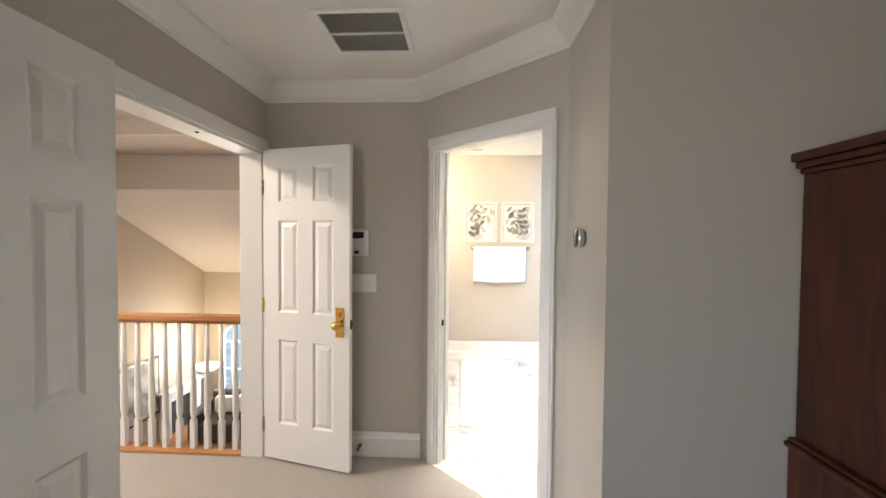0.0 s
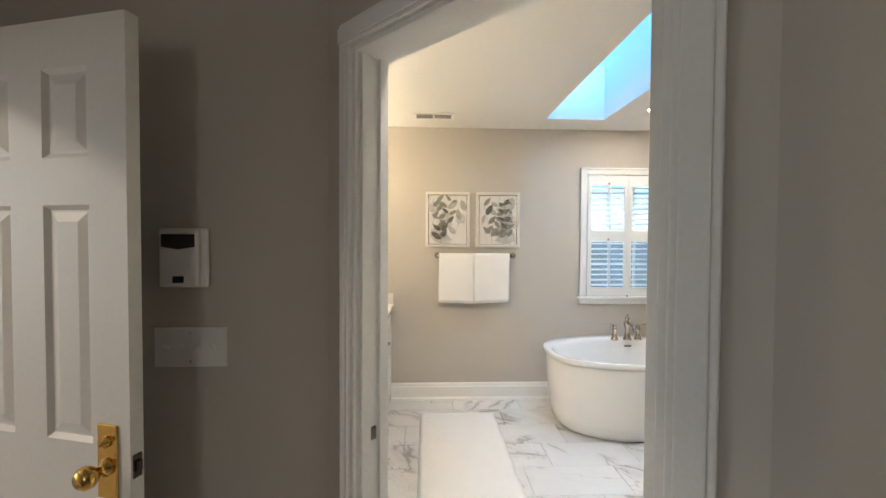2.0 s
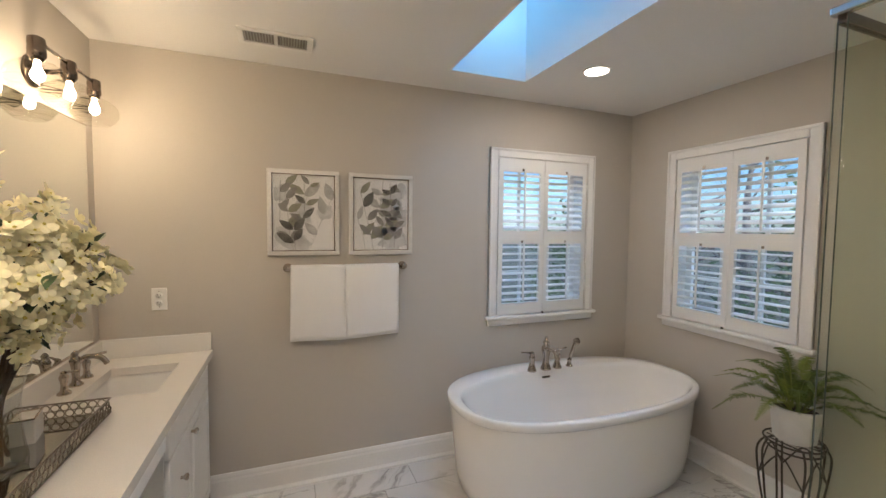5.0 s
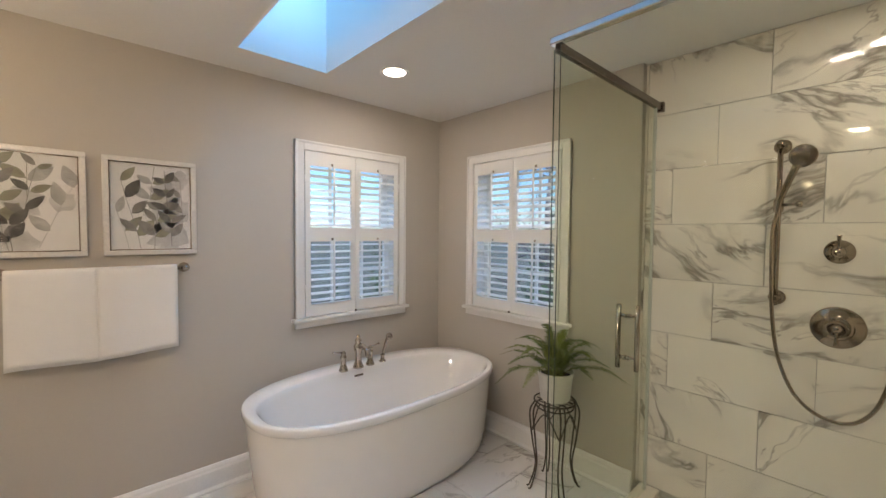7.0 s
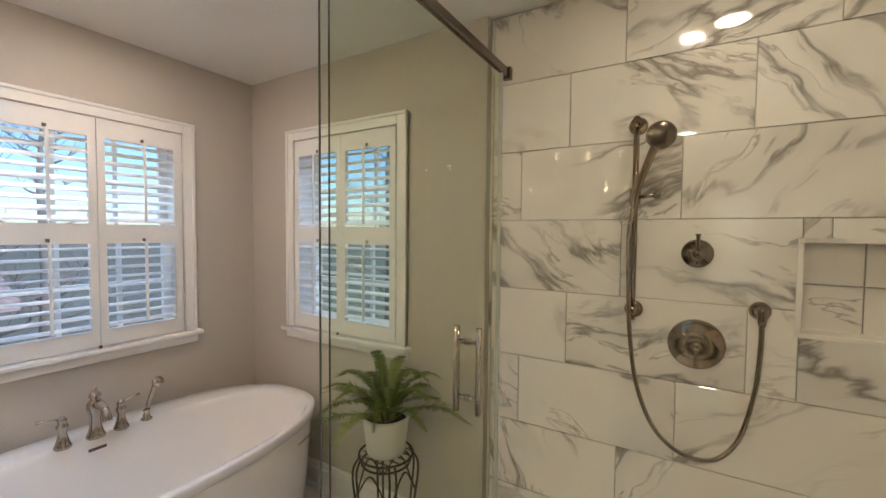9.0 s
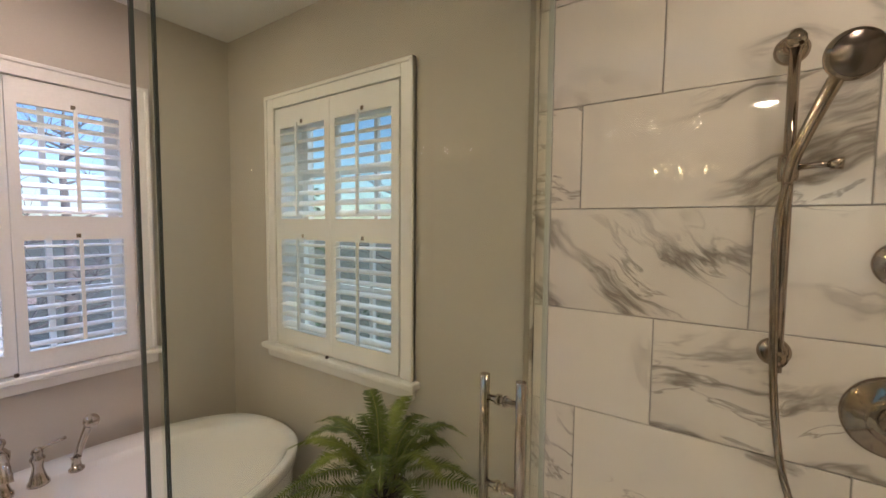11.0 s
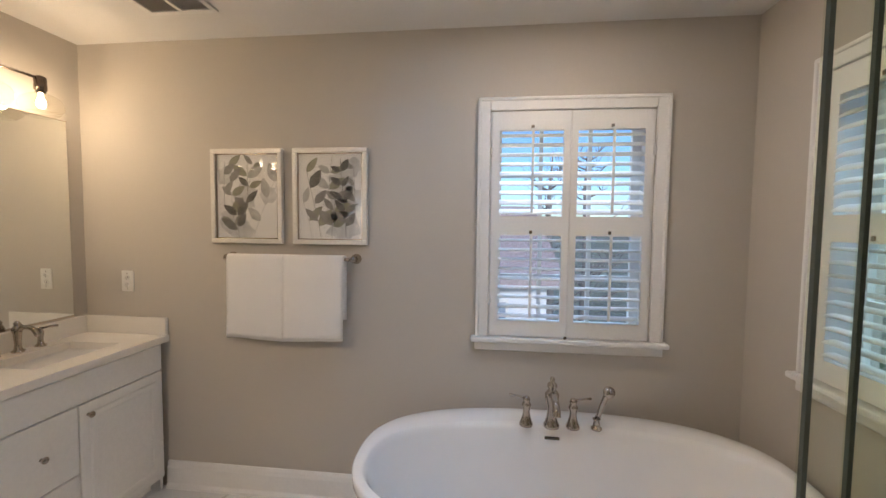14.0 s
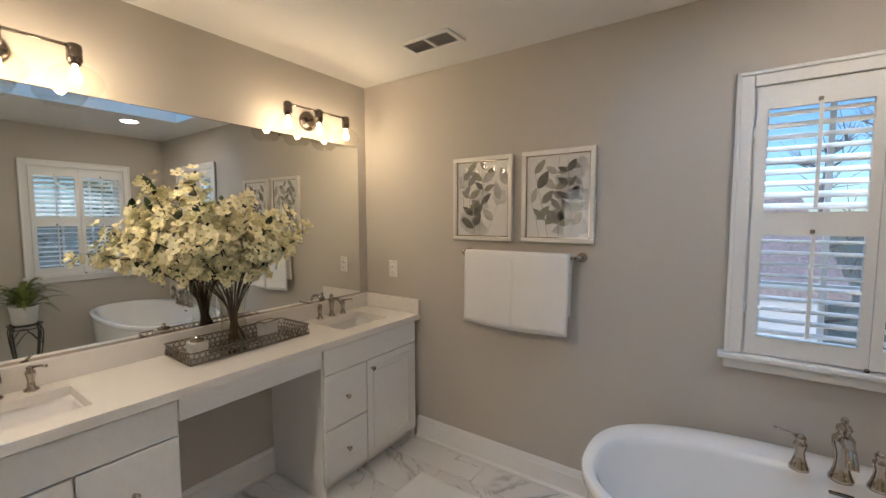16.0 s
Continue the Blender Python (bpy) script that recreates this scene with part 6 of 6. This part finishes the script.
def tree(x, y, height, spread, leafy, seed):
    rng = random.Random(seed)
    t = thing("tree", "tall evergreen garden tree" if leafy else "tall bare winter tree", "tree", pose(x, y, -3.12), "garden trees")
    own = bmesh.new()
    tube(own, [(0, 0, 0), (0.1, 0.05, height * 0.35), (0.0, 0.1, height * 0.7), (0.1, 0, height * 0.96)], [0.22, 0.16, 0.09, 0.02], 8)
    tips = []
    for k in range(26 if not leafy else 20):
        z = height * rng.uniform(0.18, 0.92)
        a, r = rng.uniform(0, 6.28), spread * (1.15 - z / height) * rng.uniform(0.6, 1.2)
        mid = Vector((r * 0.5 * math.cos(a), r * 0.5 * math.sin(a), z + r * 0.18))
        end = Vector((r * math.cos(a), r * math.sin(a), z + r * (0.5 if not leafy else 0.1)))
        tube(own, [(0.05, 0.05, z), mid, end], [0.05, 0.03, 0.008], 5)
        tips += [mid, end]
        if not leafy:
            for _ in range(5):
                e2 = mid.lerp(end, rng.random()) + Vector((rng.uniform(-1, 1), rng.uniform(-1, 1), rng.uniform(0.1, 1.2))) * spread * 0.28
                tube(own, [mid.lerp(end, 0.4), e2], [0.014, 0.004], 4)
    part("trunk", own, BARK, t)
    if leafy:
        own = bmesh.new()
        for p in tips:
            for _ in range(46):
                c = p + Vector((rng.gauss(0, 1), rng.gauss(0, 1), rng.gauss(0, 0.7))) * spread * 0.20
                d = Vector((rng.uniform(-1, 1), rng.uniform(-1, 1), rng.uniform(-1, 1))).normalized()
                e = d.orthogonal().normalized()
                s = rng.uniform(0.06, 0.14)
                own.faces.new([own.verts.new(c + q) for q in (d * s, e * s * 0.5, -d * s, -e * s * 0.5)])
        part("crown", own, FOLIAGE, t)
    return t


for i, (x, y, h, s, leafy) in enumerate(((3.6, 17.0, 7.5, 2.2, False), (0.2, 19.0, 10.0, 3.0, False), (5.5, 20.0, 9.0, 2.4, False), (-3.0, 22.0, 11.0, 3.2, False), (10.5, 7.5, 7.0, 2.2, True), (12.0, 4.2, 9.0, 2.6, True), (13.0, 10.5, 8.0, 2.6, False), (11.5, 1.5, 7.0, 2.4, True), (16.0, 14.5, 11.0, 3.4, False), (8.5, 12.5, 6.0, 1.9, True))):
    tree(x, y, h, s, leafy, 40 + i)

house = thing("neighbour_house", "neighbouring house with pale siding and reddish roof", "house", pose(-1.5, 15.5, -3.1, 0, 0, 8))
bm = bmesh.new()
box(bm, -5, 4.6, -1.5, 5, 0, 3.3)
part("wall", bm, SIDING, house)
bm = bmesh.new()
pts = [(-1.9, 3.2), (1.75, 5.4), (5.4, 3.2), (5.4, 3.0), (1.75, 5.2), (-1.9, 3.0)]
ends = [[bm.verts.new((x, y, z)) for y, z in pts] for x in (-5.4, 5.0)]
for i in range(6):
    bm.faces.new((ends[0][i], ends[0][(i + 1) % 6], ends[1][(i + 1) % 6], ends[1][i]))
bm.faces.new(ends[0]), bm.faces.new(ends[1])
part("roof", bm, SHINGLE, house, "reddish shingle roof")
for x in (-3.6, -1.4, 0.8, 3.0):
    bm = bmesh.new()
    box(bm, x - 0.5, x + 0.5, -1.54, -1.49, 1.0, 2.6)
    box(bm, x - 0.02, x + 0.02, -1.56, -1.54, 1.0, 2.6)
    w = part("window", bm, TRIM, house)
    bm = bmesh.new()
    box(bm, x - 0.42, x + 0.42, -1.555, -1.545, 1.08, 2.52)
    part("pane", bm, HOUSEGLASS, w)

# ---------------------------------------------------------------- tiles: bathroom floor and shower walls
_tiles = {}


def tile_mesh(a, b, material, thick):
    key = (round(a, 4), round(b, 4), material.name)
    if key not in _tiles:
        own = bmesh.new()
        r = 0.0015
        rings = [[own.verts.new((sx * (a / 2 - i), sy * (b / 2 - i), z)) for sx, sy in ((-1, -1), (1, -1), (1, 1), (-1, 1))] for i, z in ((0, -thick), (0, -r), (r, 0))]
        for p, q in zip(rings, rings[1:]):
            for i in range(4):
                own.faces.new((p[i], p[(i + 1) % 4], q[(i + 1) % 4], q[i]))
        own.faces.new(rings[-1])
        _tiles[key] = mesh_of("tile", own, material)
    return _tiles[key]


def lay_tiles(parent, to_wall, u0, u1, v0, v1, lu, lv, starts, joint, material, thick, hole=None):
    """Rows of tiles in a plane (u, v, 0) turned by to_wall; starts: where a joint falls in each row."""
    row, v = 0, v0
    while v < v1 - 0.01:
        top = min(v + lv, v1)
        u = starts[row % len(starts)]
        while u > u0:
            u -= lu
        while u < u1 - 0.005:
            a, b = max(u, u0), min(u + lu, u1)
            pieces = [(a, b, v, top)]
            if hole and a < hole[1] and b > hole[0] and v < hole[3] and top > hole[2]:
                h0, h1, g0, g1 = hole
                pieces = [(a, h0, v, top), (h1, b, v, top), (max(a, h0), min(b, h1), v, g0), (max(a, h0), min(b, h1), g1, top)]
            for p, q, c, d in pieces:
                if q - p > 0.012 and d - c > 0.012:
                    ob = bpy.data.objects.new("tile", tile_mesh(q - p - joint, d - c - joint, material, thick))
                    scene.collection.objects.link(ob)
                    ob.parent = parent
                    ob.matrix_basis = to_wall @ pose((p + q) / 2, (c + d) / 2, 0)
            u += lu
        v, row = v + lv, row + 1


lay_tiles(floor_bath, Matrix.Identity(4), WEST, 2.83, 1.86, FAR, 0.61, 0.305, (0.10, 0.305, -0.10), 0.003, FLOORTILE, 0.007)
side = tagged(new("wall_shower_east"), "large marble-look wall tiles of the shower", "shower wall", kind="structure")
# u runs along +y, v up, the face looks to -x
TO_EAST = Matrix(((0, 0, -1, TILE_X), (1, 0, 0, 0), (0, 1, 0, 0), (0, 0, 0, 1)))
lay_tiles(side, TO_EAST, SHOWER_END, 3.385, 0.0975, CEIL, 0.622, 0.3075, (3.035, 2.825, 3.245), 0.003, WALLTILE, 0.012, NICHE)
lay_tiles(side, Matrix(((0, 0, -1, TILE_X + 0.09), (1, 0, 0, 0), (0, 1, 0, 0), (0, 0, 0, 1))), NICHE[0], NICHE[1], NICHE[2], NICHE[3], 0.64, 0.16, (2.10,), 0.003, WALLTILE, 0.012)
bm = bmesh.new()
n0, n1, m0, m1 = NICHE
for y0, y1, z0, z1 in ((n0 - 0.012, n1 + 0.012, m0 - 0.012, m0 + 0.004), (n0 - 0.012, n1 + 0.012, m1 - 0.004, m1 + 0.012), (n0 - 0.012, n0 + 0.004, m0 + 0.004, m1 - 0.004), (n1 - 0.004, n1 + 0.012, m0 + 0.004, m1 - 0.004)):
    soft_box(bm, TILE_X - 0.003, TILE_X + 0.10, y0, y1, z0, z1, 0.002)
part("niche_trim", bm, WALLTILE, side, "pale stone edging of the niche")
bm = bmesh.new()
box(bm, TILE_X + 0.100, TILE_X + 0.128, n0 - 0.011, n1 + 0.011, m0 - 0.011, m1 + 0.011)
part("niche_back", bm, GROUT, side)
bm = bmesh.new()
soft_box(bm, TILE_X - 0.002, TILE_X + 0.15, 3.3865, 3.3985, 0.0975, CEIL - 0.002, 0.002)
part("tile_return", bm, WALLTILE, side, "marble-look tile return at the shower wall's end")
end = tagged(new("wall_shower_south"), "large marble-look wall tiles of the shower end", "shower wall", kind="structure")
lay_tiles(end, pose(0, SHOWER_END, 0, 90, 0, 180), -TILE_X, -GLASS_X + 0.35, 0.0975, CEIL, 0.622, 0.3075, (-2.4, -2.2, -2.6), 0.003, WALLTILE, 0.012)
bm = bmesh.new()
box(bm, GLASS_X - 0.35, TILE_X + 0.1, SHOWER_END - 0.06, SHOWER_END - 0.013, 0, CEIL)
box(bm, 0.62, GLASS_X - 0.35, SHOWER_END - 0.06, SHOWER_END, 0, CEIL)
structure("wall_bath_south", bm, WALL, "greige painted bathroom end wall")
